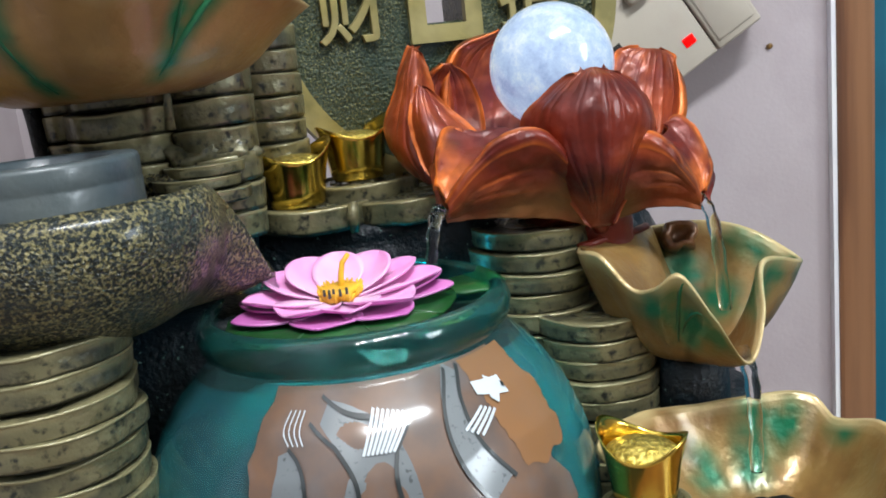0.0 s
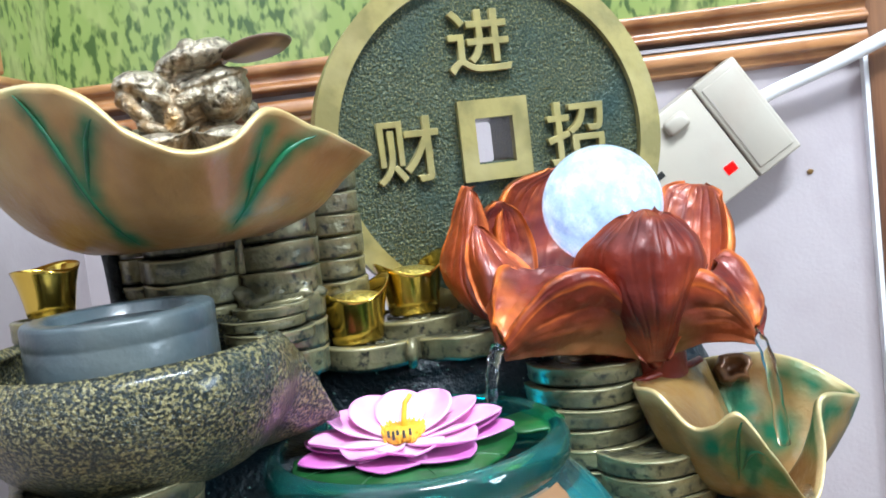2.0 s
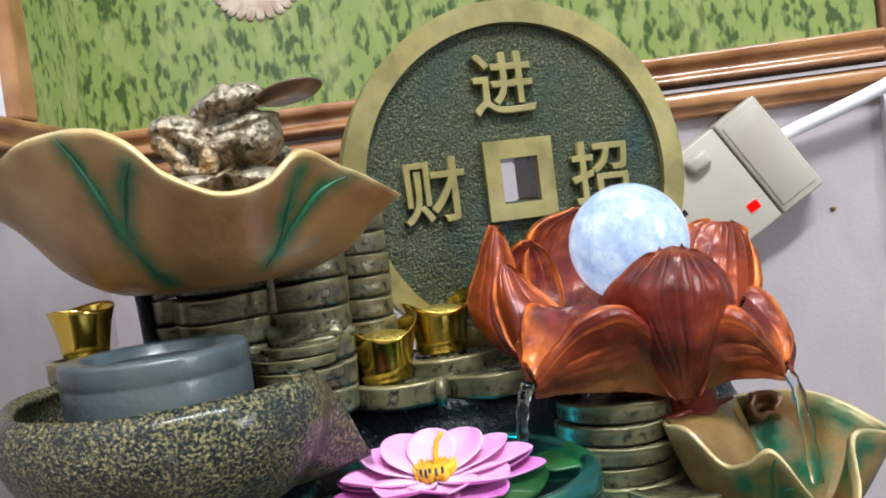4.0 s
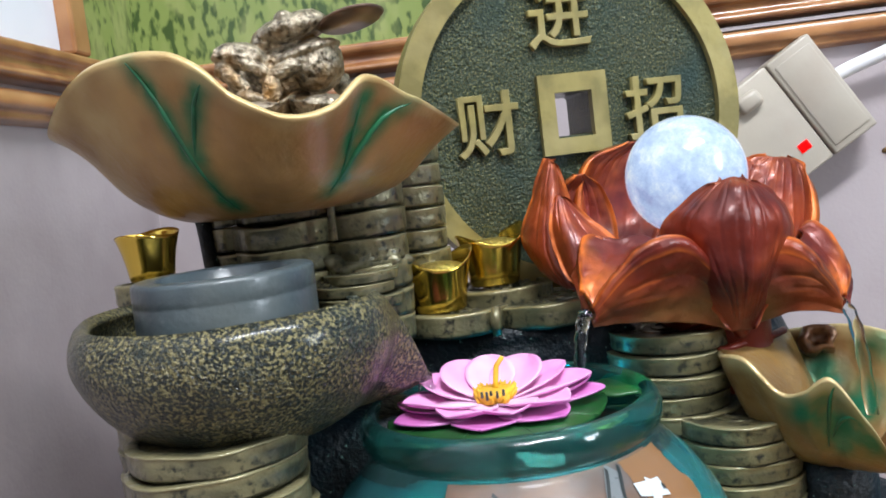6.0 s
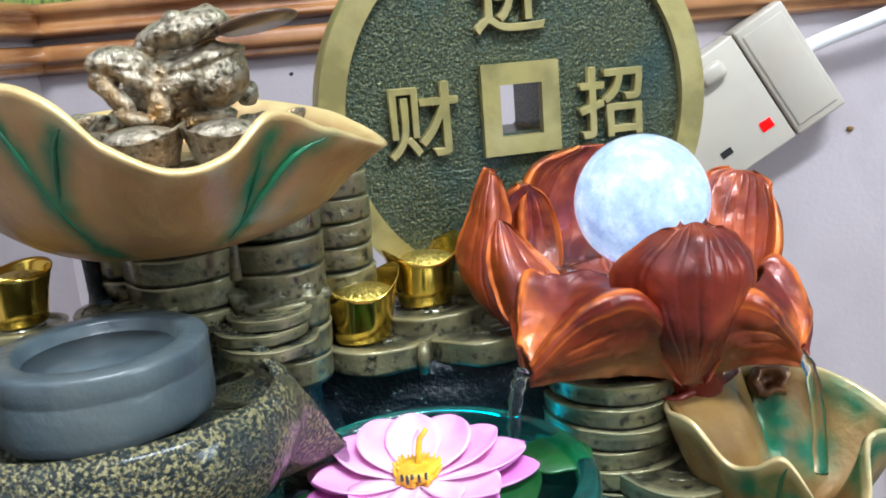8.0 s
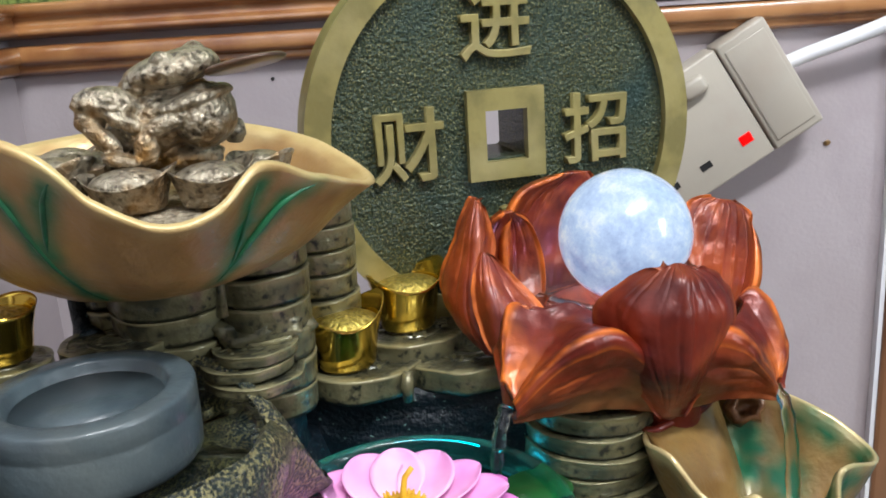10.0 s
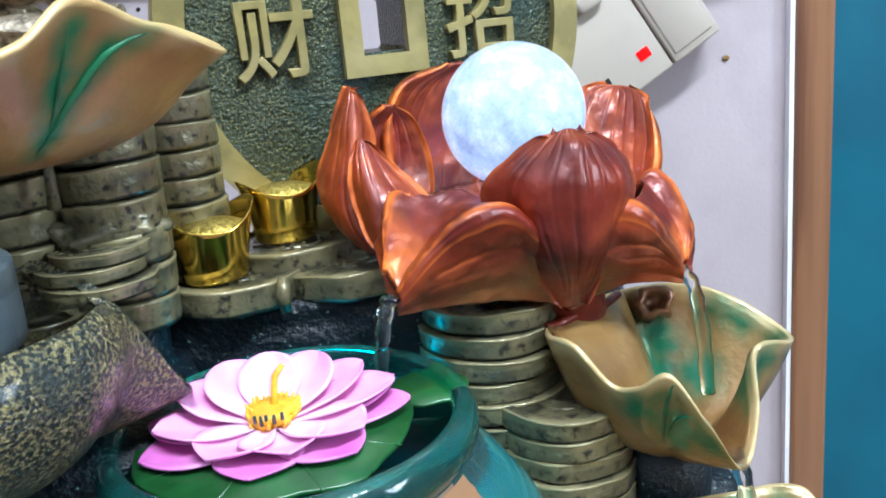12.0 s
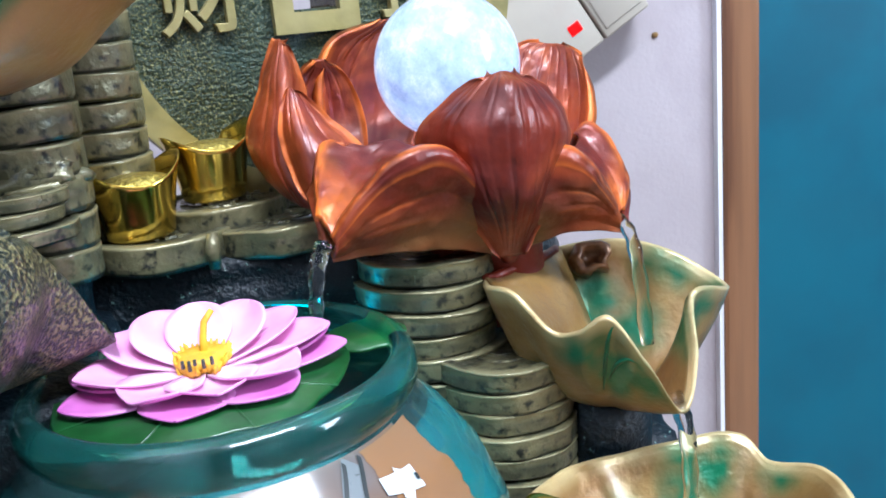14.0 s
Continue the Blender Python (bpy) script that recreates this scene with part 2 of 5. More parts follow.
def smooth_line(points, steps):
    """A Catmull-Rom line through points."""
    p = [Vector(q) for q in points]
    p = [2 * p[0] - p[1]] + p + [2 * p[-1] - p[-2]]
    out = []
    for i in range(1, len(p) - 2):
        for s in range(steps):
            t = s / steps
            out.append(0.5 * (2 * p[i] + (p[i + 1] - p[i - 1]) * t + (2 * p[i - 1] - 5 * p[i] + 4 * p[i + 1] - p[i + 2]) * t * t + (3 * p[i] - p[i - 1] - 3 * p[i + 1] + p[i + 2]) * t ** 3))
    return out + [p[-2]]


def ring_value(table, a, k):
    """A smooth closed curve through (degrees, value, value) rows, at a degrees."""
    rows = sorted(table)
    n = len(rows)
    for i in range(n):
        a0, a1 = rows[i][0], rows[(i + 1) % n][0] + (360 if i == n - 1 else 0)
        x = a
        while x < a0:
            x += 360
        if x <= a1:
            t = (x - a0) / (a1 - a0)
            q0, q1, q2, q3 = rows[i - 1][k], rows[i][k], rows[(i + 1) % n][k], rows[(i + 2) % n][k]
            return 0.5 * (2 * q1 + (q2 - q0) * t + (2 * q0 - 5 * q1 + 4 * q2 - q3) * t * t + (3 * q1 - q0 - 3 * q2 + q3) * t ** 3)
    return rows[0][k]


def wavy_bowl(centre, rim, floor_z, profile, thick, segments=144, pull=9.0):
    """A bowl whose rim is given by (degrees, radius, height) rows. profile: (share of the radius, share of the height) from the middle to the rim."""
    bm = bmesh.new()
    worn = bm.verts.layers.float.new("rim")
    shells = []
    for inner in (0, 1):
        rings = [[bm.verts.new((centre[0], centre[1], floor_z + inner * thick))]]
        for g, h in profile[1:]:
            ring = []
            for i in range(segments):
                a = 360 * i / segments - 180
                r, z = ring_value(rim, a, 1), ring_value(rim, a, 2)
                rad, up = g * min(r, pull) + max(0.0, r - pull) * h ** 4, floor_z + (z - floor_z) * h
                wave = noise.noise(Vector((math.cos(radians(a)) * 3, math.sin(radians(a)) * 3, h * 2 + centre[0] * 50))) * 0.0012
                if inner:
                    rad -= thick * min(1.0, 0.35 + g) * (0.8 if h > 0.98 else 1)
                    up += thick * (1 - h) * 0.9
                rad += wave
                vert = bm.verts.new((centre[0] + rad * math.cos(radians(a)), centre[1] + rad * math.sin(radians(a)), up))
                vert[worn] = max(0.0, min(1.0, (h - 0.86) / 0.14 * (0.6 + 0.8 * noise.noise(vert.co * 90))))
                ring.append(vert)
            rings.append(ring)
        for a, b in zip(rings, rings[1:]):
            for i in range(segments):
                j = (i + 1) % segments
                if len(a) == 1:
                    bm.faces.new((a[0], b[i], b[j]))
                else:
                    bm.faces.new((a[i], a[j], b[j], b[i]))
        shells.append(rings)
    lip = []
    for i in range(segments):
        lip.append(bm.verts.new((shells[0][-1][i].co + shells[1][-1][i].co) / 2 + Vector((0, 0, thick * 0.35))))
        lip[-1][worn] = 0.9
    for i in range(segments):
        j = (i + 1) % segments
        bm.faces.new((shells[0][-1][i], shells[0][-1][j], lip[j], lip[i]))
        bm.faces.new((lip[i], lip[j], shells[1][-1][j], shells[1][-1][i]))
    return bm


def sheet(curves, thick, na=24, nb=40, ribs=0.0, rib_count=9, paint=None, uneven=0.0):
    """A thick curved sheet swept through several guide curves. ribs: height of fine grooves; paint(s, t): share of the
    second colour.
    """
    lines = [smooth_line(c, na) for c in curves]
    n = len(lines[0])
    columns = [smooth_line([ln[i] for ln in lines], nb // (len(lines) - 1)) for i in range(n)]
    m = len(columns[0])
    bm = bmesh.new()
    layer = bm.verts.layers.float.new("paint")
    nrm = []
    for i in range(n):
        row = []
        for j in range(m):
            a = columns[min(i + 1, n - 1)][j] - columns[max(i - 1, 0)][j]
            b = columns[i][min(j + 1, m - 1)] - columns[i][max(j - 1, 0)]
            c = a.cross(b)
            row.append(c.normalized() if c.length > 1e-12 else Vector((0, 0, 1)))
        nrm.append(row)
    grids = []
    for side in (0, 1):
        g = []
        for i in range(n):
            row = []
            for j in range(m):
                s, t = i / (n - 1), j / (m - 1)
                lane = t * rib_count + 0.25 * math.sin(3 * s) + 0.35 * noise.noise(Vector((t * rib_count * 0.6, s * 1.5, rib_count)))
                x = lane % 1.0 - 0.5
                deep = max(0.0, 0.5 + 1.3 * noise.noise(Vector((math.floor(lane) * 3.7, s * 2.5, rib_count * 1.9))))
                groove = -ribs * deep * math.exp(-(x / 0.13) ** 2) * min(1, 5 * min(t, 1 - t)) * min(1, 5 * s) if ribs else 0
                sway = uneven * (noise.noise(columns[i][j] * 70) + 0.5 * noise.noise(columns[i][j] * 190))
                body = thick * (1 + 0.9 * max(0.0, 1 - min(t, 1 - t) / 0.06)) if uneven else thick
                v = bm.verts.new(columns[i][j] + nrm[i][j] * ((0.5 - side) * body + sway + (groove if not side else -groove)))
                v[layer] = paint(s, t) if paint else 0.0
                row.append(v)
            g.append(row)
        grids.append(g)
    for g in grids:
        for i in range(n - 1):
            for j in range(m - 1):
                bm.faces.new((g[i][j], g[i + 1][j], g[i + 1][j + 1], g[i][j + 1]))
    ring = lambda g: [g[i][0] for i in range(n - 1)] + [g[n - 1][j] for j in range(m - 1)] + [g[i][m - 1] for i in range(n - 1, 0, -1)] + [g[0][j] for j in range(m - 1, 0, -1)]
    a, b = ring(grids[0]), ring(grids[1])
    for i in range(len(a)):
        j = (i + 1) % len(a)
        bm.faces.new((a[i], a[j], b[j], b[i]))
    return bm


def paint_near(bm, lines, reach, strength=1.0):
    """Brush paint on a mesh along lines of points, fading out at reach."""
    layer = bm.verts.layers.float.get("paint") or bm.verts.layers.float.new("paint")
    for v in bm.verts:
        d = min((v.co - q).length for ln in lines for q in ln)
        k = max(0.0, 1 - d / reach)
        k *= 0.75 + 0.5 * noise.noise(v.co * 180)
        v[layer] = max(v[layer], min(1.0, strength * k ** 1.2 * 1.6))


def blob(bm, place, size, turn=0.0, rough=0.0, detail=3, seed=0.0):
    """Add a lumpy ellipsoid to bm."""
    made = bmesh.ops.create_icosphere(bm, subdivisions=detail, radius=1)["verts"]
    for v in made:
        k = 1 + rough * noise.noise(v.co * 2.2 + Vector((seed, seed * 2, 0))) + 0.4 * rough * noise.noise(v.co * 6 + Vector((seed, 0, seed)))
        q = Vector((v.co.x * size[0], v.co.y * size[1], v.co.z * size[2])) * k
        v.co = Matrix.Rotation(radians(turn), 3, "Z") @ q + Vector(place)


def letters(body, size, depth, bevel=0.0):
    """A mesh of raised letters, centred, standing in the xz plane and facing -y."""
    data = bpy.data.curves.new("letters", "FONT")
    data.body, data.size, data.extrude, data.align_x, data.align_y, data.offset, data.bevel_depth = body, size, depth, "CENTER", "CENTER", size * 0.002, bevel
    ob = bpy.data.objects.new("letters", data)
    scene.collection.objects.link(ob)
    mesh = bpy.data.meshes.new_from_object(ob.evaluated_get(bpy.context.evaluated_depsgraph_get()))
    bpy.data.objects.remove(ob)
    mesh.transform(Matrix.Rotation(radians(90), 4, "X"))
    lo = [min(v.co[k] for v in mesh.vertices) for k in (0, 2)]
    hi = [max(v.co[k] for v in mesh.vertices) for k in (0, 2)]
    mesh.transform(Matrix.Translation((-(lo[0] + hi[0]) / 2, 0, -(lo[1] + hi[1]) / 2)))
    return mesh


# ---- the room ----
WALL_Y, LEFT_X, FLOOR_Z = 0.577, -0.278, -0.75


def slab(name, dims, material, label, category="wall", bevel=0.0):
    return tagged(part(name, box(*dims, bevel), material, smooth=False), label, category, kind="structure")


slab("wall_north", (LEFT_X - 0.1, 0.247, WALL_Y, WALL_Y + 0.1, FLOOR_Z, 1.8), M["wall"], "pale mauve painted back wall with small marks")
slab("wall_west", (LEFT_X - 0.1, LEFT_X, -2.4, WALL_Y, FLOOR_Z, 1.8), M["wall"], "pale mauve painted side wall at the corner")
slab("wall_teal", (0.27, 2.5, WALL_Y + 0.004, WALL_Y + 0.1, FLOOR_Z, 1.8), M["teal"], "teal blue painted wall beside the wooden post")
slab("wall_east", (2.5, 2.6, -2.4, WALL_Y + 0.1, FLOOR_Z, 1.8), M["wall"], "plain pale side wall across the room")
slab("wall_south", (LEFT_X - 0.1, 2.6, -2.5, -2.4, FLOOR_Z, 1.8), M["wall"], "plain pale wall behind the viewer")
slab("floor", (LEFT_X - 0.1, 2.6, -2.5, WALL_Y + 0.1, FLOOR_Z - 0.05, FLOOR_Z), M["floor"], "brown tiled floor of the room", "floor")
slab("ceiling", (LEFT_X - 0.1, 2.6, -2.5, WALL_Y + 0.1, 1.8, 1.9), M["ceiling"], "plain white ceiling of the room", "ceiling")
slab("trim_post", (0.247, 0.272, WALL_Y - 0.008, WALL_Y + 0.1, FLOOR_Z, 1.8), M["post_wood"], "brown varnished wooden door post at the wall edge", "trim", 0.003)
slab("trim_bead", (0.2445, 0.2475, WALL_Y - 0.006, WALL_Y, FLOOR_Z, 0.333), M["cable"], "thin white plastic bead along the door post", "trim")

# moulded rails along both walls
def rail(name, along, z, heights, label):
    bm = bmesh.new()
    prof = []
    for q in smooth_line([(dz, dy, 0) for dz, dy in heights], 4):
        prof.append((q.x, q.y))
    ends = []
    for end in (0, 1):
        ring = []
        for dz, d in prof:
            if along == "x":
                ring.append(bm.verts.new(((LEFT_X, 0.2465)[end], WALL_Y - d, z + dz)))
            else:
                ring.append(bm.verts.new((LEFT_X + d, (-0.6, WALL_Y)[end], z + dz)))
        ends.append(ring)
    for i in range(len(prof) - 1):
        bm.faces.new((ends[0][i], ends[0][i + 1], ends[1][i + 1], ends[1][i]))
    return tagged(part(name, bm, M["wood"]), label, "trim", kind="structure")


UPPER = [(0.0, 0.0), (0.0, 0.012), (-0.003, 0.014), (-0.006, 0.013), (-0.008, 0.010), (-0.012, 0.010), (-0.015, 0.013), (-0.018, 0.012), (-0.020, 0.0)]
LOWER = [(0.0, 0.0), (0.0, 0.008), (-0.004, 0.011), (-0.009, 0.011), (-0.011, 0.007), (-0.015, 0.007), (-0.017, 0.0)]
rail("trim_picture_rail_back", "x", 0.368, UPPER, "moulded brown wooden rail under the picture")
rail("trim_lower_rail_back", "x", 0.344, LOWER, "second brown wooden rail below the picture")
rail("trim_picture_rail_side", "y", 0.368, UPPER, "moulded brown wooden rail on the side wall")
rail("trim_lower_rail_side", "y", 0.344, LOWER, "second brown wooden rail on the side wall")

# Added strip of wall colour, raised so the gap between rails reads bright.
slab("trim_bright_gap_strip", (0.085, 0.2465, WALL_Y - 0.010, WALL_Y, 0.3445, 0.3468), M["wall"], "thin added strip of wall colour brightening the gap between rails", "trim")

# grass pictures above the rail
def picture(name, dims, label):
    ob = thing(name, label, "picture", ((dims[0] + dims[1]) / 2, (dims[2] + dims[3]) / 2, 0.368))
    x0, x1, y0, y1 = dims
    b = box(x0, x1, y0, y1, 0.3685, 0.80)
    bmesh.ops.translate(b, verts=b.verts, vec=-Vector(ob.location))
    part("print", b, M["grass"], ob, "glossy print of bright green grass", False)
    return ob


picture("grass_picture", (LEFT_X + 0.001, 0.246, WALL_Y - 0.004, WALL_Y - 0.001), "wide framed picture of green grass on the wall")
picture("grass_picture", (LEFT_X + 0.001, LEFT_X + 0.004, 0.487, WALL_Y - 0.005), "narrow framed picture of green grass by the corner")
wide = bpy.data.objects["grass_picture"]
for i in range(11):
    a = radians(195 + 15 * i)
    fan = bmesh.new()
    blob(fan, (0, 0, 0), (0.013, 0.0004, 0.0042), detail=2)
    bmesh.ops.rotate(fan, verts=fan.verts, matrix=Matrix.Rotation(-a, 3, "Y"))
    bmesh.ops.translate(fan, verts=fan.verts, vec=Vector((-0.149 + 0.018 * math.cos(a), WALL_Y - 0.0045, 0.4505 + 0.010 * math.sin(a))) - wide.location)
    part("printed_petal", fan, M["pale_print"], wide, "pale pink printed petal")
slab("trim_picture_post", (LEFT_X + 0.0005, LEFT_X + 0.013, 0.468, 0.487, 0.3685, 1.2), M["wood"], "upright brown wooden post of the picture frame", "trim", 0.002)
slab("trim_white_panel", (LEFT_X + 0.0005, LEFT_X + 0.004, -0.5, 0.4675, 0.3685, 1.2), M["panel"], "white glossy panel beside the picture", "panel")

# table under the fountain
table = thing("side_table", "dark brown wooden table top under the fountain", "table", (0.0, 0.2, 0))
part("tabletop", box(-0.25, 0.20, -0.05, 0.55, -0.03, -0.0, 0.004), M["table"], table)
for sx in (-0.22, 0.17):
    for sy in (-0.02, 0.52):
        part("leg", box(sx - 0.025, sx + 0.025, sy - 0.025, sy + 0.025, FLOOR_Z - 0.0, -0.03, 0.004), M["table"], table)

# ---- socket on the wall ----
socket = thing("extension_socket", "ivory plastic switched socket block hung askew on the wall", "socket", (0.1504, WALL_Y - 0.0005, 0.2888))
socket.rotation_euler = (0, radians(-32), 0)
HALF = 0.0356
part("body", box(-0.115, 0.0, -0.020, 0.0, -HALF, HALF, 0.0015), M["plastic"], socket)
part("cord_end", box(0.0006, 0.032, -0.0212, 0.0, -HALF, HALF, 0.0015), M["plastic"], socket, "raised ivory cord grip panel")
part("cord_cover", box(0.0035, 0.0290, -0.0221, -0.0208, -HALF + 0.005, HALF - 0.005, 0.0007), M["plastic"], socket)
rocker = part("switch_rocker", box(-0.029, -0.013, -0.0255, -0.019, 0.0185, 0.0295, 0.003), M["plastic"], socket, "rounded ivory rocker switch")
part("neon_window", box(-0.0145, -0.007, -0.0207, -0.0195, -0.0225, -0.0165, 0.0004), M["neon"], socket, "glowing red indicator window")
for hx, hz in ((-0.038, -0.020), (-0.060, -0.020), (-0.049, 0.004)):
    part("pin_hole", box(hx - 0.0035, hx + 0.0035, -0.0204, -0.0190, hz - 0.002, hz + 0.002), M["slot"], socket, "black pin slot", False)
cable = tagged(part("white_cable", tube(smooth_line([(0.170, 0.566, 0.3045), (0.185, 0.564, 0.3115), (0.225, 0.560, 0.325), (0.30, 0.556, 0.353), (0.45, 0.556, 0.40)], 8), 0.0045), M["cable"]), "thick white cable leaving the socket block", "cable")
mark = bmesh.new()
blob(mark, (0.2077, WALL_Y - 0.0005, 0.2578), (0.0022, 0.0012, 0.0018), rough=0.3, detail=2)
for at, size in (((LEFT_X + 0.0003, 0.498, 0.3166), (0.0005, 0.0014, 0.0012)), ((-0.1245, WALL_Y - 0.0003, 0.3165), (0.0012, 0.0005, 0.0011))):
    chip = bmesh.new()
    blob(chip, at, size, rough=0.4, detail=2)
    tagged(part("wall_chip", chip, M["slot"]), "tiny dark chip in the wall paint", "mark")
tagged(part("wall_plug", mark, M["toad"]), "small dark screw plug in the wall", "screw")

# ---- the fountain ----
fountain = thing("tabletop_fountain", "resin tabletop fountain of coins, leaves and an orange lotus", "fountain", (0, 0, 0))


def group_part(name, label=""):
    ob = new(name)
    ob.parent = fountain
    ob.empty_display_size = 0.01
    if label:
        ob["label"] = label
    return ob


# rock core and base
base = lathe([(0, 0), (0.19, 0), (0.195, 0.01), (0.19, 0.03), (0.17, 0.042), (0.0, 0.042)], 64, (0, 0), 0.05)
for v in base.verts:
    v.co.x, v.co.y = v.co.x * 1.02 - 0.02, v.co.y * 0.72 + 0.335
part("basin_base", base, M["rock"], fountain)


def rock(name, place, size, seed):
    bm = bmesh.new()
    blob(bm, (0, 0, 0), (1, 1, 1), 0, 0.0, 4)
    for v in bm.verts:
        c = v.co.copy()
        k = max(abs(c.x), abs(c.y), abs(c.z))
        c = c.lerp(c / k, 0.75)
        d = 1 + 0.08 * noise.noise(c * 3 + Vector((seed, 0, 0))) + 0.04 * noise.noise(c * 9 + Vector((seed, 0, 0)))
        v.co = Vector((place[0] + c.x * size[0] * d, place[1] + c.y * size[1] * d, place[2] + c.z * size[2]))
    return part(name, bm, M["rock"], fountain, "dark wet blue-green rock")


rock("rock_core", (-0.03, 0.432, 0.105), (0.13, 0.04, 0.10), 1)
rock("rock_core", (-0.040, 0.400, 0.187), (0.062, 0.034, 0.020), 5)
rock("rock_core", (-0.125, 0.355, 0.10), (0.05, 0.04, 0.10), 2)
rock("rock_core", (-0.104, 0.318, 0.104), (0.034, 0.030, 0.092), 7)
rock("rock_core", (-0.104, 0.352, 0.198), (0.021, 0.013, 0.030), 9)
rock("rock_core", (0.08, 0.39, 0.060), (0.045, 0.04, 0.062), 3)


def coin_stack(name, centre, r, z0, z1, step=0.0085):
    """A pile of cast coins, uneven in width, thickness and tilt, with dark deep joints."""
    ob = group_part(name)
    n = max(1, round((z1 - z0) / step))
    h = (z1 - z0) / n
    for i in range(n):
        z = z0 + i * h
        k = r * random.uniform(0.965, 1.025)
        top = h * random.uniform(0.965, 1.0)
        bm = lathe([(0, 0.0), (k * 0.962, 0.0), (k * 0.968, h * 0.05), (k * 0.990, h * 0.10), (k, h * 0.18), (k * 1.003, h * 0.55), (k, h * 0.82), (k * 1.012, h * 0.88), (k * 1.005, top * 0.97), (k * 0.96, top), (k * 0.86, top), (k * 0.84, h * 0.86), (k * 0.52, h * 0.86), (k * 0.50, h * 0.91), (k * 0.44, h * 0.91), (k * 0.42, h * 0.86), (k * 0.30, h * 0.86), (k * 0.29, h * 0.95), (k * 0.22, h * 0.95), (k * 0.21, h * 0.86), (0, h * 0.86)], 72, (0, 0), 0.045)
        worn = bm.verts.layers.float.new("rim")
        grime = bm.verts.layers.float.new("paint")
        seed = random.uniform(0, 90)
        for v in bm.verts:
            far = math.hypot(v.co.x, v.co.y)
            v.co.z += 0.10 * h * noise.noise(Vector((v.co.x * 40, v.co.y * 40, seed)))
            if 0.8 * h < v.co.z and far > 0.96 * k:
                v[worn] = 0.9
            elif v.co.z < 0.11 * h:
                v[grime] = 0.9
            elif far < 0.85 * k:
                v[grime] = max(0.0, 0.45 + noise.noise(v.co * 200))
        c = part("coin", bm, M["coins"], ob, "", False)
        for f in c.data.polygons:
            f.use_smooth = abs(f.normal.z) < 0.5
        c.matrix_basis = pose(centre[0] + random.uniform(-1, 1) * r * 0.03, centre[1] + random.uniform(-1, 1) * r * 0.03, z, random.uniform(-1.2, 1.2), random.uniform(-1.2, 1.2), random.uniform(0, 360))
    return ob


coin_stack("coin_stack", (-0.1345, 0.258), 0.0295, 0.04, 0.203)
coin_stack("coin_stack", (-0.158, 0.284), 0.021, 0.04, 0.203)
coin_stack("coin_stack", (-0.1270, 0.353), 0.0225, 0.19, 0.276, 0.0108)
coin_stack("coin_stack", (-0.1510, 0.357), 0.0105, 0.19, 0.276, 0.0108)
coin_stack("coin_stack", (-0.0930, 0.353), 0.0165, 0.21, 0.277, 0.0112)
rock("rock_core", (-0.122, 0.388, 0.225), (0.036, 0.018, 0.052), 8)
fillet = bmesh.new()
blob(fillet, (-0.0965, 0.3500, 0.2440), (0.0200, 0.0140, 0.0085), 0, 0.25, 4, 3.0)
part("resin_fillet", fillet, M["coins"], fountain, "smooth worn resin at the foot of the coin stack")
coin_stack("coin_plate", (-0.0965, 0.337), 0.0185, 0.2275, 0.2325, 0.005)
coin_stack("coin_plate", (-0.0990, 0.338), 0.0165, 0.2325, 0.2370, 0.005)
coin_stack("coin_plate", (-0.0955, 0.340), 0.0150, 0.2370, 0.2415, 0.005)
coin_stack("coin_plate", (-0.1440, 0.336), 0.0185, 0.2425, 0.2475, 0.005)
part("resin_drip", tube([(-0.1010, 0.3275, 0.2760), (-0.1020, 0.3282, 0.2680), (-0.1030, 0.3290, 0.2560)], [0.0013, 0.0015, 0.0021], 12), M["coins"], fountain, "thin upright rib between two coin stacks")
part("side_post", tube(smooth_line([(-0.1640, 0.352, 0.276), (-0.1625, 0.352, 0.262), (-0.1610, 0.350, 0.249), (-0.158, 0.346, 0.243)], 4), [0.0036] * 9 + [0.0042, 0.005, 0.006, 0.007], 14), M["rock"], fountain, "slim dark post beside the coin stack")
coin_stack("coin_stack", (-0.0795, 0.391), 0.0170, 0.205, 0.292, 0.0100)
coin_stack("coin_stack", (-0.173, 0.316), 0.015, 0.19, 0.249, 0.009)
coin_stack("coin_stack", (0.030, 0.372), 0.027, 0.08, 0.20)
coin_stack("coin_stack", (0.052, 0.352), 0.025, 0.04, 0.165)
coin_stack("coin_plate", (-0.064, 0.384), 0.027, 0.205, 0.216, 0.011)
coin_stack("coin_plate", (-0.018, 0.388), 0.027, 0.205, 0.216, 0.011)
coin_stack("coin_plate", (-0.042, 0.402), 0.026, 0.210, 0.222, 0.011)
for px, py, pz, turn in ((-0.064, 0.384, 0.2152, 20), (-0.018, 0.388, 0.2152, -15), (-0.042, 0.402, 0.2212, 5), (-0.0955, 0.340, 0.2407, 30), (-0.1440, 0.336, 0.2467, 12)):
    mark_bm = bmesh.new()
    for k in range(4):
        for x0, x1, y0, y1 in ((-0.004, 0.004, 0.0045, 0.0060), (-0.005, 0.005, 0.0095, 0.0108), (-0.0005, 0.0008, 0.0108, 0.0150), (-0.005, -0.0035, 0.0125, 0.0150), (0.003, 0.0045, 0.0120, 0.0150)):
            made = bmesh.ops.create_cube(mark_bm, size=1)["verts"]
            for v in made:
                v.co = Matrix.Rotation(radians(90 * k + turn), 3, "Z") @ Vector(((x0 + x1) / 2 + v.co.x * (x1 - x0), (y0 + y1) / 2 + v.co.y * (y1 - y0), v.co.z * 0.0012))
                v.co += Vector((px, py, pz))
    part("relief_mark", mark_bm, M["coins"], fountain, "worn raised pattern on a coin", False)
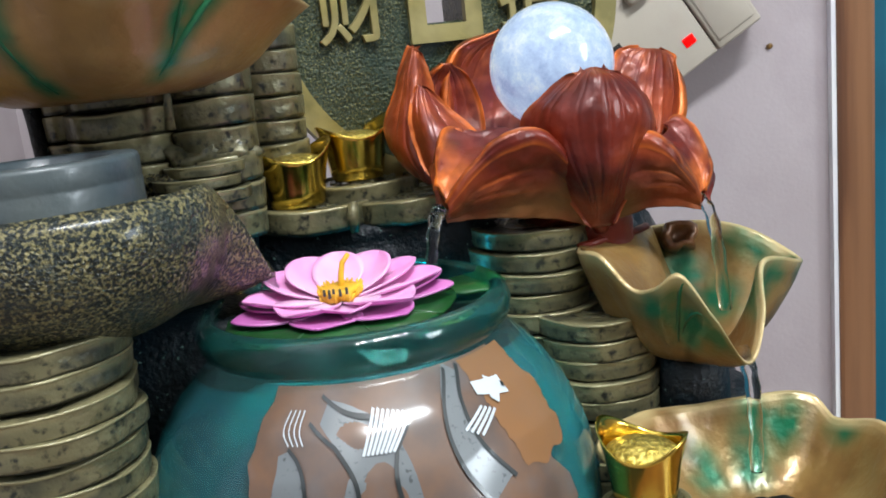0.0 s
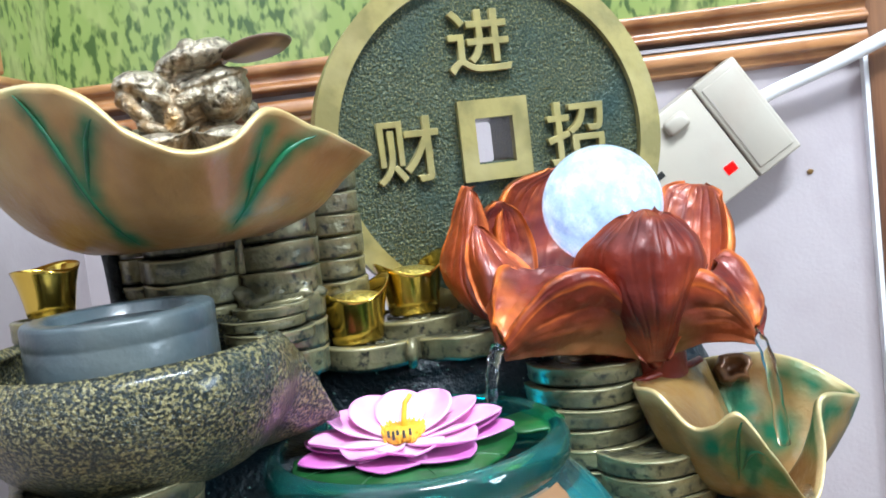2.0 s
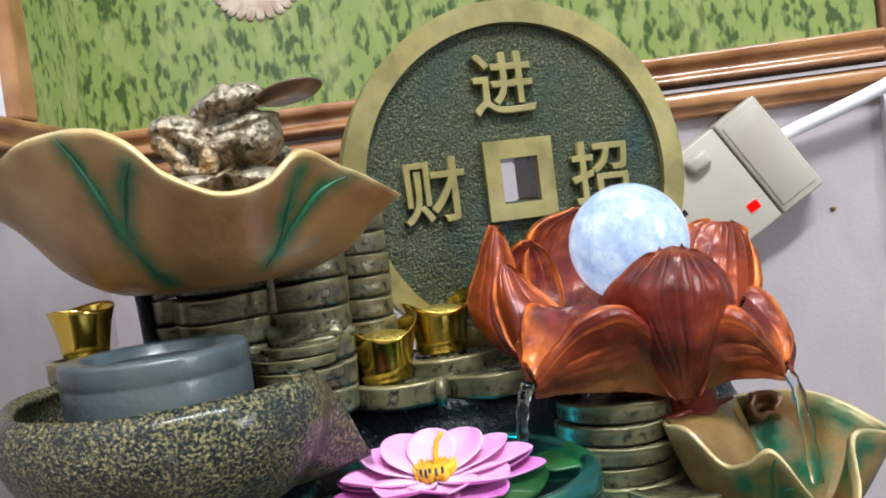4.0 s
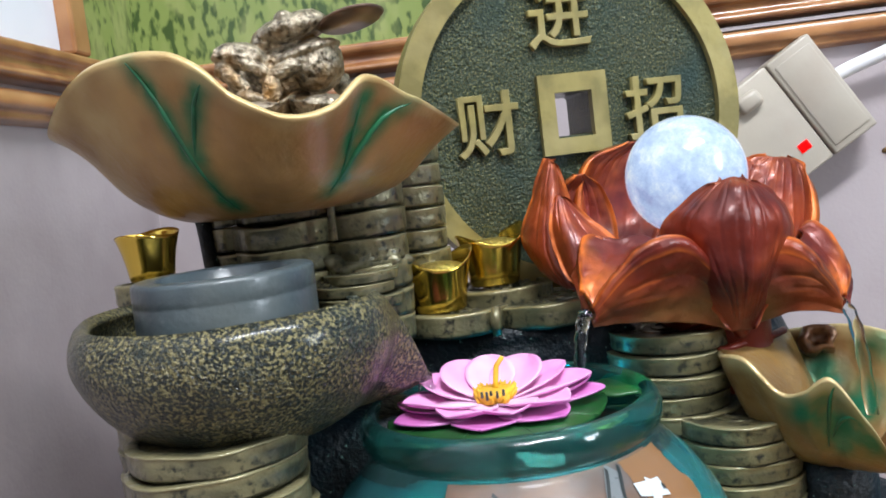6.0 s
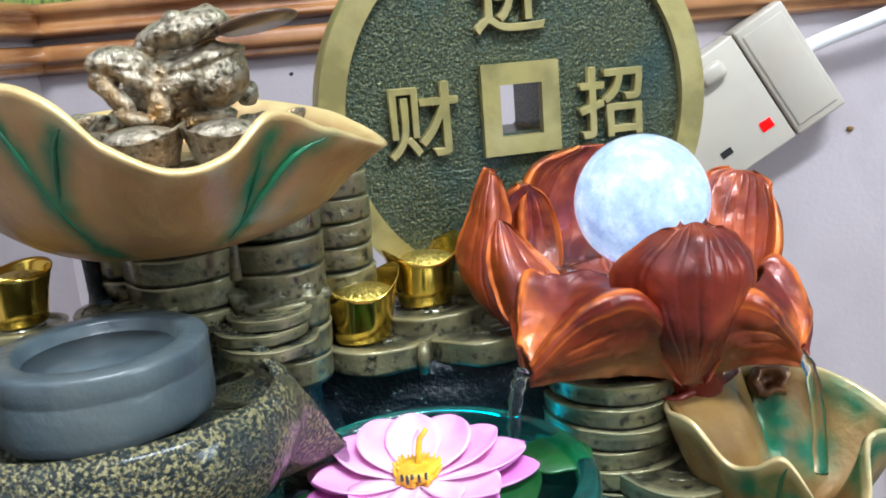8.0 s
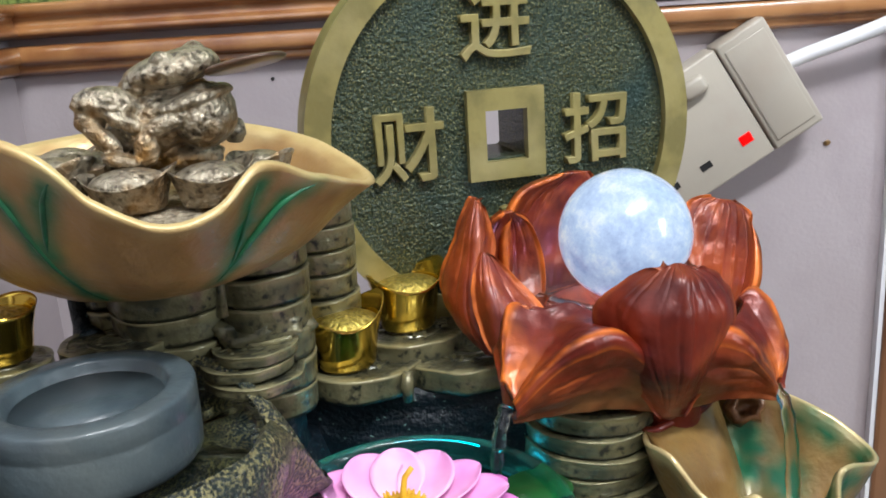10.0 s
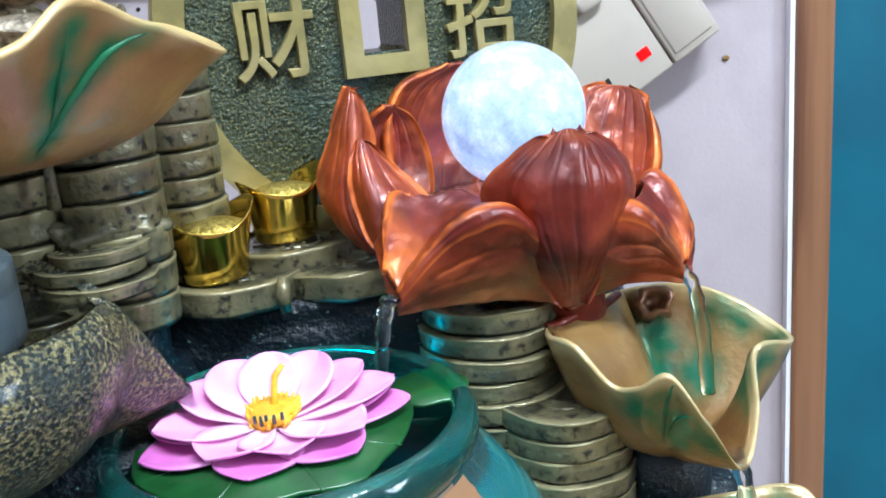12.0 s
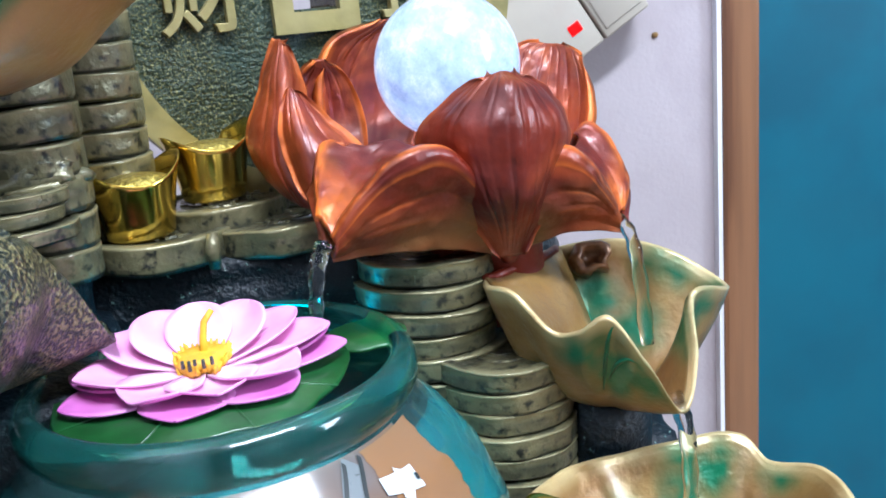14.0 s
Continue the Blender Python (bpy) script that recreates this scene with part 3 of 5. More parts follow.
part("bamboo_clasp", tube([(-0.0435, 0.3615, 0.205), (-0.0435, 0.360, 0.211), (-0.0430, 0.362, 0.217)], [0.0020, 0.0026, 0.0020], 12), M["coins"], fountain, "small upright clasp between two coins")

# ---- the big coin ----
big_coin = group_part("big_coin", "round coin plaque with raised gold characters")
big_coin.matrix_basis = pose(0.002, 0.428, 0.2985, 0, 0, 16.5)
R, HOLE = 0.0875, 0.0105


def coin_ring(r0, r1, y0, y1, segments=96, square=False):
    """A flat ring standing upright between two radii; square: the inner edge is a square of that half width."""
    bm = bmesh.new()
    rows = []
    for i in range(segments):
        a = 2 * math.pi * (i + 0.5) / segments
        c, s = math.cos(a), math.sin(a)
        q = r0 / max(abs(c), abs(s)) if square else r0
        rows.append([bm.verts.new(p) for p in ((q * c, y0, q * s), (r1 * c, y0, r1 * s), (r1 * c, y1, r1 * s), (q * c, y1, q * s))])
    for i in range(segments):
        a, b = rows[i], rows[(i + 1) % segments]
        for k in range(4):
            bm.faces.new((a[k], b[k], b[(k + 1) % 4], a[(k + 1) % 4]))
    return bm


part("field", coin_ring(HOLE, R - 0.006, -0.002, 0.010, 96, True), M["coin_face"], big_coin, "dark green hammered bronze field", False)
part("hole_block", coin_ring(HOLE, 0.034, 0.010, 0.034, 48, True), M["coin_face"], big_coin, "thick back of the square hole", False)
rim_bm = coin_ring(R - 0.0110, R, -0.006, 0.014, 200)
bmesh.ops.bevel(rim_bm, geom=[e for e in rim_bm.edges if e.is_manifold and e.calc_face_angle() > 1], offset=0.0015, segments=2, affect="EDGES")
part("outer_rim", rim_bm, M["coin_rim"], big_coin, "smooth antique gold rim", False)
frame_bm = bmesh.new()
for x0, x1, z0, z1 in ((-0.0175, 0.0175, 0.0105, 0.0195), (-0.0175, 0.0175, -0.0195, -0.0115), (-0.0175, -0.0095, -0.0115, 0.0105), (0.0095, 0.0175, -0.0115, 0.0105)):
    piece = box(x0, x1, -0.006, -0.001, z0, z1)
    tmp = bpy.data.meshes.new("tmp")
    piece.to_mesh(tmp)
    frame_bm.from_mesh(tmp)
    piece.free()
    bpy.data.meshes.remove(tmp)
part("square_frame", frame_bm, M["coin_rim"], big_coin, "raised gold square round the hole", False)
for body, x, z in (("进", -0.003, 0.047), ("财", -0.044, -0.001), ("招", 0.042, -0.001), ("宝", -0.001, -0.047)):
    mesh = letters(body, 0.033, 0.002, 0.0004)
    mesh.materials.append(M["coin_rim"])
    ob = new("character", mesh)
    ob.parent = big_coin
    ob.location = (x, -0.0035, z)

# ---- upper leaf bowl ----
UP = (-0.128, 0.344)
UP_RIM = [(-150, 0.083, 0.311), (-128, 0.077, 0.325), (-110, 0.075, 0.328), (-97, 0.075, 0.326), (-89, 0.075, 0.320), (-82, 0.076, 0.310), (-69, 0.078, 0.301), (-57, 0.077, 0.303), (-45, 0.075, 0.313), (-29, 0.075, 0.306), (2, 0.079, 0.296), (40, 0.072, 0.305), (90, 0.070, 0.312), (140, 0.074, 0.310), (180, 0.082, 0.307)]
BOWL = [(0, 0), (0.42, 0.0), (0.57, 0.06), (0.69, 0.18), (0.79, 0.34), (0.865, 0.53), (0.93, 0.74), (0.97, 0.89), (1.0, 1.0)]

BOWL_FINE = [(q.x, q.y) for q in smooth_line([(g, h, 0) for g, h in BOWL], 3)]


def on_bowl(centre, rim, floor_z, a, s):
    """A place on the outside of a wavy bowl, at a degrees and s of the way up its profile."""
    k = s * (len(BOWL) - 1)
    i = min(int(k), len(BOWL) - 2)
    f = k - i
    g = BOWL[i][0] * (1 - f) + BOWL[i + 1][0] * f
    h = BOWL[i][1] * (1 - f) + BOWL[i + 1][1] * f
    r, z = ring_value(rim, a, 1), ring_value(rim, a, 2)
    r = min(r, 0.072) + max(0.0, r - 0.072) * h ** 4 / g
    return Vector((centre[0] + g * r * math.cos(radians(a)), centre[1] + g * r * math.sin(radians(a)), floor_z + (z - floor_z) * h))


def vein_line(centre, rim, floor_z, a0, a1, s0, s1, bend=1.4):
    return [on_bowl(centre, rim, floor_z, a0 + (a1 - a0) * (i / 24) ** bend, s0 + (s1 - s0) * i / 24) for i in range(25)]


UP_Z = 0.269
VEINS = [vein_line(UP, UP_RIM, UP_Z, -93, -110, 0.26, 0.97, 0.8), vein_line(UP, UP_RIM, UP_Z, -101, -88, 0.50, 0.95, 1.0), vein_line(UP, UP_RIM, UP_Z, -50, -28, 0.36, 0.95, 1.1), vein_line(UP, UP_RIM, UP_Z, -48, -45, 0.42, 0.86, 1.0)]
up_bm = wavy_bowl(UP, UP_RIM, UP_Z, BOWL_FINE, 0.0050, 240, 0.072)
paint_near(up_bm, VEINS, 0.0074)
upper = part("leaf_bowl", up_bm, M["leaf_tan"], fountain, "tan lotus leaf bowl with green veins")
for ln, wide in zip(VEINS, (0.0010, 0.0008, 0.0011, 0.0006)):
    part("vein", tube(ln, [wide * (0.25 + 0.85 * math.sin(math.pi * min(1.0, 0.08 + i / 26))) for i in range(25)], 8), M["vein"], upper, "raised green painted vein")
part("bowl_fill", lathe([(0, 0.290), (0.052, 0.290), (0.056, 0.297), (0.0, 0.2995)], 48, UP, 0.03), M["toad"], fountain, "dark silvery bed in the leaf bowl")

# toad statue
def lump(bm, place, size, tilt=0.0, turn=0.0, rough=0.08, seed=0.0, detail=4):
    """Add a lumpy ellipsoid, pitched nose-up by tilt and turned about the upright by turn."""
    part_bm = bmesh.new()
    blob(part_bm, (0, 0, 0), size, 0, rough, detail, seed)
    spin = Matrix.Translation(place) @ Matrix.Rotation(radians(turn), 4, "Z") @ Matrix.Rotation(radians(-tilt), 4, "Y")
    tmp = bpy.data.meshes.new("tmp")
    part_bm.transform(spin)
    part_bm.to_mesh(tmp)
    bm.from_mesh(tmp)
    part_bm.free()
    bpy.data.meshes.remove(tmp)


toad = bmesh.new()
for at, size, tilt, turn, rough, seed in (
    ((-0.1165, 0.334, 0.3235), (0.0185, 0.0145, 0.0115), 26, 8, 0.06, 1),
    ((-0.1005, 0.331, 0.3250), (0.0110, 0.0125, 0.0105), 58, 8, 0.05, 2),
    ((-0.1040, 0.330, 0.3298), (0.0140, 0.0132, 0.0036), 14, 8, 0.03, 3),
    ((-0.1115, 0.334, 0.3310), (0.0120, 0.0095, 0.0075), 15, 8, 0.06, 20),
    ((-0.1090, 0.331, 0.3398), (0.0155, 0.0142, 0.0056), 10, 8, 0.04, 4),
    ((-0.1045, 0.331, 0.3418), (0.0095, 0.0118, 0.0048), 8, 8, 0.05, 5),
    ((-0.1190, 0.333, 0.3360), (0.0085, 0.0120, 0.0060), 25, 8, 0.10, 6),
    ((-0.1090, 0.3215, 0.3432), (0.0038, 0.0028, 0.0029), 0, 0, 0.0, 7),
    ((-0.1035, 0.3395, 0.3450), (0.0038, 0.0030, 0.0030), 0, 0, 0.0, 8),
    ((-0.1090, 0.3190, 0.3434), (0.0017, 0.0011, 0.0016), 0, 0, 0.0, 9),
    ((-0.1285, 0.3215, 0.3310), (0.0105, 0.0070, 0.0055), -6, 10, 0.10, 10),
    ((-0.1225, 0.3190, 0.3255), (0.0090, 0.0040, 0.0030), -30, 8, 0.10, 11),
    ((-0.1335, 0.3200, 0.3265), (0.0048, 0.0046, 0.0050), 0, 0, 0.10, 12),
    ((-0.1290, 0.3165, 0.3205), (0.0075, 0.0034, 0.0032), -48, 8, 0.10, 13),
    ((-0.1235, 0.3145, 0.3140), (0.0060, 0.0038, 0.0024), -15, 8, 0.15, 14),
    ((-0.1110, 0.3200, 0.3235), (0.0110, 0.0034, 0.0032), 20, 4, 0.08, 15),
    ((-0.1165, 0.3185, 0.3165), (0.0040, 0.0034, 0.0058), 0, 0, 0.10, 16),
    ((-0.0935, 0.3400, 0.3180), (0.0038, 0.0038, 0.0046), 0, 0, 0.10, 17),
    ((-0.1350, 0.3430, 0.3230), (0.0060, 0.0060, 0.0080), 0, 0, 0.10, 18),
    ((-0.1130, 0.336, 0.3110), (0.0165, 0.0110, 0.0060), 0, 0, 0.10, 19),
):
    lump(toad, at, size, tilt, turn, rough, seed)
for k in range(130):
    a, h = random.uniform(0, 2 * math.pi), random.uniform(-0.2, 1.0)
    w = random.uniform(0.0004, 0.0009)
    c = math.sqrt(1 - h * h)
    if k < 70:
        at = (-0.1175 + 0.0185 * math.cos(a) * c, 0.334 + 0.0145 * math.sin(a) * c, 0.3240 + 0.0125 * h + 0.0095 * math.cos(a) * c * 0.8)
    else:
        at = (-0.1000 + 0.0095 * math.cos(a) * c, 0.331 + 0.0125 * math.sin(a) * c, 0.3245 + 0.0085 * h)
    blob(toad, at, (w, w, w), 0, 0, 1, k)
toad_ob = tagged(part("toad_statue", toad, M["toad"]), "antique silver toad figure sitting on ingots", "figurine")
melt = toad_ob.modifiers.new("melt", "REMESH")
melt.mode, melt.voxel_size, melt.use_smooth_shade = "VOXEL", 0.0004, True
warts = bpy.data.textures.new("warts", "CLOUDS")
warts.noise_scale, warts.noise_depth = 0.0026, 2
lumps = toad_ob.modifiers.new("lumps", "DISPLACE")
lumps.texture, lumps.strength, lumps.mid_level, lumps.texture_coords = warts, 0.0008, 0.5, "LOCAL"
ease = toad_ob.modifiers.new("ease", "SMOOTH")
ease.iterations = 1
coin_bm = lathe([(0, -0.0008), (0.0125, -0.0008), (0.0135, 0), (0.0125, 0.0008), (0, 0.0008)], 40)
coin_ob = tagged(part("mouth_coin", coin_bm, M["brown_coin"]), "brown coin held flat in the toad's mouth", "coin")
coin_ob.matrix_basis = pose(-0.0845, 0.3280, 0.3403, -8, -11, 0)


def ingot(name, place, width, height, turn, material, label, group="", saddle=0.14, fill=0.64, swell=0.18):
    """A boat-shaped ingot: a tapered cup whose rim rises at both ends, with a domed top."""
    ob = thing(name, label, "ingot", place, group)
    ob.rotation_euler = (0, 0, radians(turn))
    bm = bmesh.new()
    rings = []
    for v, (g, h) in enumerate(((0.0, 0.0), (0.66, 0.0), (0.70, 0.05), (0.75, 0.3), (0.83, 0.6), (0.95, 0.9), (1.0, 1.0), (0.97, 1.0), (0.93, 0.93), (0.88, 0.80))):
        ring = []
        for i in range(48):
            a = 2 * math.pi * i / 48
            up = height * (0.86 * h + saddle * h * h * math.cos(2 * a) + 0.36 * saddle * h * math.cos(a))
            ring.append(bm.verts.new((0.5 * width * g * math.cos(a), 0.44 * width * g * math.sin(a), up)))
        rings.append(ring)
    for a, b in zip(rings, rings[1:]):
        for i in range(48):
            j = (i + 1) % 48
            bm.faces.new((a[i], a[j], b[j], b[i]))
    bmesh.ops.remove_doubles(bm, verts=bm.verts, dist=1e-6)
    part("cup", bm, material[0], ob)
    top = bmesh.new()
    blob(top, (0, 0, height * fill), (width * 0.42, width * 0.36, height * swell), 0, 0.0, 3)
    part("dome", top, material[1], ob, "grainy domed top")
    return ob


GOLD = (M["gold"], M["gold_grain"])
SILVER = (M["toad"], M["toad"])
ingot("gold_ingot", (-0.0680, 0.375, 0.2162), 0.0345, 0.0270, 28, GOLD, "shiny gold ingot cup on a coin", "gold ingots")
ingot("gold_ingot", (-0.0435, 0.399, 0.2225), 0.0345, 0.0265, 28, GOLD, "shiny gold ingot cup behind another ingot", "gold ingots")
ingot("gold_ingot", (-0.1735, 0.317, 0.2495), 0.0270, 0.021, 80, GOLD, "gold ingot cup beside the slate disc", "gold ingots", 0.05)
ingot("gold_ingot", (0.0520, 0.2695, 0.1212), 0.0300, 0.0265, 150, GOLD, "gold ingot cup between jar and lower leaf", "gold ingots")
for x, y, t, w in ((-0.1210, 0.3110, 6, 0.030), (-0.0965, 0.3150, 28, 0.028), (-0.0845, 0.3330, -30, 0.024), (-0.1470, 0.3190, -28, 0.028), (-0.1520, 0.3400, 20, 0.024), (-0.1340, 0.3270, -12, 0.026)):
    ingot("silver_ingot", (x, y, 0.2990 + (0.0035 if x < -0.13 else 0.0)), w, 0.0125, t, SILVER, "small dull silver ingot under the toad", "silver ingots", 0.18, 0.62, 0.42)

# ---- stone bowl, slate disc ----
SB = (-0.128, 0.283)
SB_RIM = [(-180, 0.056, 0.240), (-140, 0.056, 0.239), (-100, 0.056, 0.238), (-60, 0.056, 0.2385), (-30, 0.056, 0.239), (-13, 0.0535, 0.2390), (-1, 0.051, 0.2365), (8, 0.054, 0.226), (16, 0.0585, 0.211), (23, 0.061, 0.2035), (30, 0.060, 0.2065), (38, 0.057, 0.219), (48, 0.054, 0.231), (62, 0.054, 0.237), (110, 0.055, 0.240), (150, 0.055, 0.240)]
ROUND = [(0, 0), (0.45, 0.0), (0.62, 0.06), (0.80, 0.2), (0.95, 0.42), (1.04, 0.66), (1.05, 0.82), (1.03, 0.93), (1.0, 1.0)]
ROUND_FINE = [(q.x, q.y) for q in smooth_line([(g, h, 0) for g, h in ROUND], 3)]
part("stone_bowl", wavy_bowl(SB, SB_RIM, 0.196, ROUND_FINE, 0.006, 220), M["stone"], fountain, "dark speckled stone-look bowl with a spout")
pool = lathe([(0, 0.2255), (0.026, 0.2255), (0.036, 0.2255), (0.043, 0.2255), (0.049, 0.2255), (0.049, 0.2290), (0.043, 0.2293), (0.036, 0.2295), (0.026, 0.2295), (0, 0.2295)], 96, SB)
for v in pool.verts:
    dx, dy = v.co.x - SB[0], v.co.y - SB[1]
    off_axis = (math.degrees(math.atan2(dy, dx)) - 22) / 24
    v.co.z -= 0.021 * max(0.0, 1 - off_axis * off_axis) ** 2 * max(0.0, (math.hypot(dx, dy) - 0.028) / 0.021)
part("bowl_water", pool, M["water"], fountain, "water in the stone bowl running to the spout")
disc = thing("slate_disc", "grey blue slate ring lying in the stone bowl", "disc", (-0.1325, 0.2815, 0.2297))
disc.scale = (0.955, 0.955, 0.985)
part("ring", lathe([(0, 0), (0.0315, 0), (0.0325, 0.0012), (0.0327, 0.004), (0.0328, 0.0142), (0.0326, 0.0148), (0.0328, 0.0154), (0.0328, 0.0212), (0.0325, 0.0222), (0.0318, 0.0228), (0.0262, 0.0230), (0.0250, 0.0228), (0.0243, 0.0220), (0.0236, 0.0186), (0.0230, 0.0182), (0, 0.0180)], 96), M["disc"], disc)
part("dished_centre", lathe([(0, 0.0183), (0.0222, 0.0183), (0.0228, 0.0190), (0.0, 0.0186)], 48), M["disc"], disc, "shallow worn hollow")

# ---- orange lotus ----
lotus = group_part("lotus_cup", "orange red lotus cup with ribbed petals")
LC = (0.046, 0.374)
part("cup", lathe([(0.014, 0.192), (0.018, 0.200), (0.022, 0.207), (0.026, 0.212), (0.030, 0.219), (0.0345, 0.228), (0.0345, 0.234), (0.033, 0.233), (0.030, 0.227), (0, 0.224)], 64, LC, 0.04), M["lotus"], lotus)
part("stem", tube(smooth_line([(0.062, 0.369, 0.172), (0.0595, 0.368, 0.190), (0.058, 0.367, 0.203), (0.052, 0.368, 0.212)], 5), [0.0150, 0.0155, 0.0155, 0.0150, 0.0138, 0.0137, 0.0136, 0.0137, 0.0138, 0.014, 0.0146, 0.0155, 0.017, 0.019, 0.022, 0.026], 28), M["lotus"], lotus)
patchy = lambda s, t: max(0.0, min(1.0, 0.55 + 1.1 * noise.noise(Vector((s * 5, t * 7, 2.3))) + 0.5 * noise.noise(Vector((s * 19, t * 23, 7.1)))))
EDGE = lambda s, t: max(0.0, 1 - min(t, 1 - t) / 0.09) ** 0.7 * 0.75 * patchy(s, t) + 0.25 * s * patchy(s + 3, t)
BROW = lambda s, t: max(0.0, 1 - min(t, 1 - t) / 0.04) * 0.30 * patchy(s, t)
# Orange edge paint, plus painted-in vein glints and a lit inner fold.
LIT_LINES = lambda s, t: patchy(s, t) * max(max(0.0, 1 - abs(t - k) / w) * f for k, w, f in ((0.41, 0.026, 0.9), (0.33, 0.009, 0.6), (0.23, 0.007, 0.5), (0.14, 0.006, 0.4), (0.80, 0.05, 0.9))) + patchy(s, t + 5) * max(0.0, 1 - s / 0.45) * 0.95 * (0.44 < t < 0.84)


def lens_petal(base, tip, rows, spread=0.0012):
    """Guide curves of a petal that runs from its foot to a pointed tip, fanned over several lines across its face."""
    k = len(rows) - 1
    across = (Vector(rows[-1][0]) - Vector(rows[0][0])).normalized()
    return [[Vector(base) + across * spread * 2 * (i / k - 0.5)] + [Vector(q) for q in row] + [Vector(tip) + across * spread * 2 * (i / k - 0.5)] for i, row in enumerate(rows)]


FRONT = lens_petal((0.0560, 0.346, 0.200), (0.0560, 0.3400, 0.2612), [
    [(0.040, 0.343, 0.222), (0.0285, 0.349, 0.2410), (0.0410, 0.346, 0.2540)],
    [(0.0440, 0.336, 0.222), (0.0360, 0.337, 0.2425), (0.0445, 0.338, 0.2550)],
    [(0.0495, 0.332, 0.221), (0.0455, 0.330, 0.2430), (0.0505, 0.334, 0.2560)],
    [(0.0550, 0.331, 0.221), (0.0550, 0.328, 0.2430), (0.0560, 0.332, 0.2565)],
    [(0.0605, 0.333, 0.221), (0.0650, 0.331, 0.2420), (0.0620, 0.335, 0.2555)],
    [(0.0655, 0.337, 0.222), (0.0735, 0.338, 0.2405), (0.0675, 0.340, 0.2545)],
    [(0.0695, 0.344, 0.222), (0.0785, 0.350, 0.2390), (0.0715, 0.348, 0.2530)]], 0.0045)
LEFT = lens_petal((-0.006, 0.362, 0.220), (-0.0120, 0.3940, 0.2775), [
    [(-0.018, 0.384, 0.228), (-0.0270, 0.392, 0.2430), (-0.0200, 0.395, 0.2620)],
    [(-0.018, 0.374, 0.226), (-0.0265, 0.382, 0.2420), (-0.0195, 0.390, 0.2620)],
    [(-0.015, 0.366, 0.225), (-0.0205, 0.372, 0.2410), (-0.0165, 0.385, 0.2620)],
    [(-0.011, 0.362, 0.225), (-0.0145, 0.369, 0.2410), (-0.0120, 0.382, 0.2615)],
    [(-0.006, 0.366, 0.226), (-0.0085, 0.380, 0.2430), (-0.0075, 0.392, 0.2600)]], 0.0022)
INNER = lens_petal((-0.002, 0.354, 0.222), (-0.0105, 0.3705, 0.2610), [
    [(-0.010, 0.358, 0.228), (-0.0150, 0.364, 0.2420), (-0.0140, 0.368, 0.2540)],
    [(-0.006, 0.354, 0.228), (-0.0085, 0.358, 0.2420), (-0.0100, 0.365, 0.2530)],
    [(0.001, 0.354, 0.227), (0.0010, 0.358, 0.2385), (-0.0045, 0.365, 0.2490)],
    [(0.009, 0.357, 0.226), (0.0110, 0.360, 0.2375), (0.0015, 0.369, 0.2485)]], 0.0010)
BACK_LEFT = lens_petal((0.016, 0.402, 0.228), (0.0320, 0.4180, 0.2810), [
    [(0.000, 0.398, 0.234), (-0.0010, 0.402, 0.2560), (0.0060, 0.4085, 0.2745)],
    [(0.004, 0.404, 0.234), (0.0060, 0.4105, 0.2560), (0.0140, 0.414, 0.2725)],
    [(0.012, 0.409, 0.234), (0.0150, 0.4160, 0.2560), (0.0220, 0.418, 0.2735)],
    [(0.024, 0.411, 0.233), (0.0300, 0.4190, 0.2560), (0.0330, 0.419, 0.2745)],
    [(0.034, 0.408, 0.233), (0.0420, 0.4190, 0.2550), (0.0420, 0.420, 0.2740)]], 0.006)
BACK_FILL = lens_petal((0.000, 0.384, 0.224), (0.0010, 0.4030, 0.2690), [
    [(-0.012, 0.388, 0.230), (-0.0150, 0.398, 0.2460), (-0.0080, 0.402, 0.2620)],
    [(-0.004, 0.394, 0.230), (-0.0050, 0.403, 0.2450), (-0.0020, 0.405, 0.2600)],
    [(0.006, 0.396, 0.230), (0.0060, 0.406, 0.2450), (0.0050, 0.406, 0.2600)],
    [(0.014, 0.396, 0.230), (0.0160, 0.406, 0.2460), (0.0110, 0.406, 0.2620)]], 0.002)
BACK_RIGHT = lens_petal((0.084, 0.388, 0.222), (0.0945, 0.4150, 0.2655), [
    [(0.073, 0.392, 0.230), (0.0700, 0.400, 0.2480), (0.0780, 0.4130, 0.2650)],
    [(0.079, 0.396, 0.228), (0.0800, 0.404, 0.2460), (0.0865, 0.413, 0.2620)],
    [(0.086, 0.396, 0.227), (0.0890, 0.404, 0.2450), (0.0940, 0.4110, 0.2610)],
    [(0.093, 0.392, 0.226), (0.0985, 0.398, 0.2430), (0.1005, 0.4070, 0.2610)],
    [(0.095, 0.384, 0.225), (0.1020, 0.388, 0.2400), (0.1035, 0.4000, 0.2560)]], 0.0050)
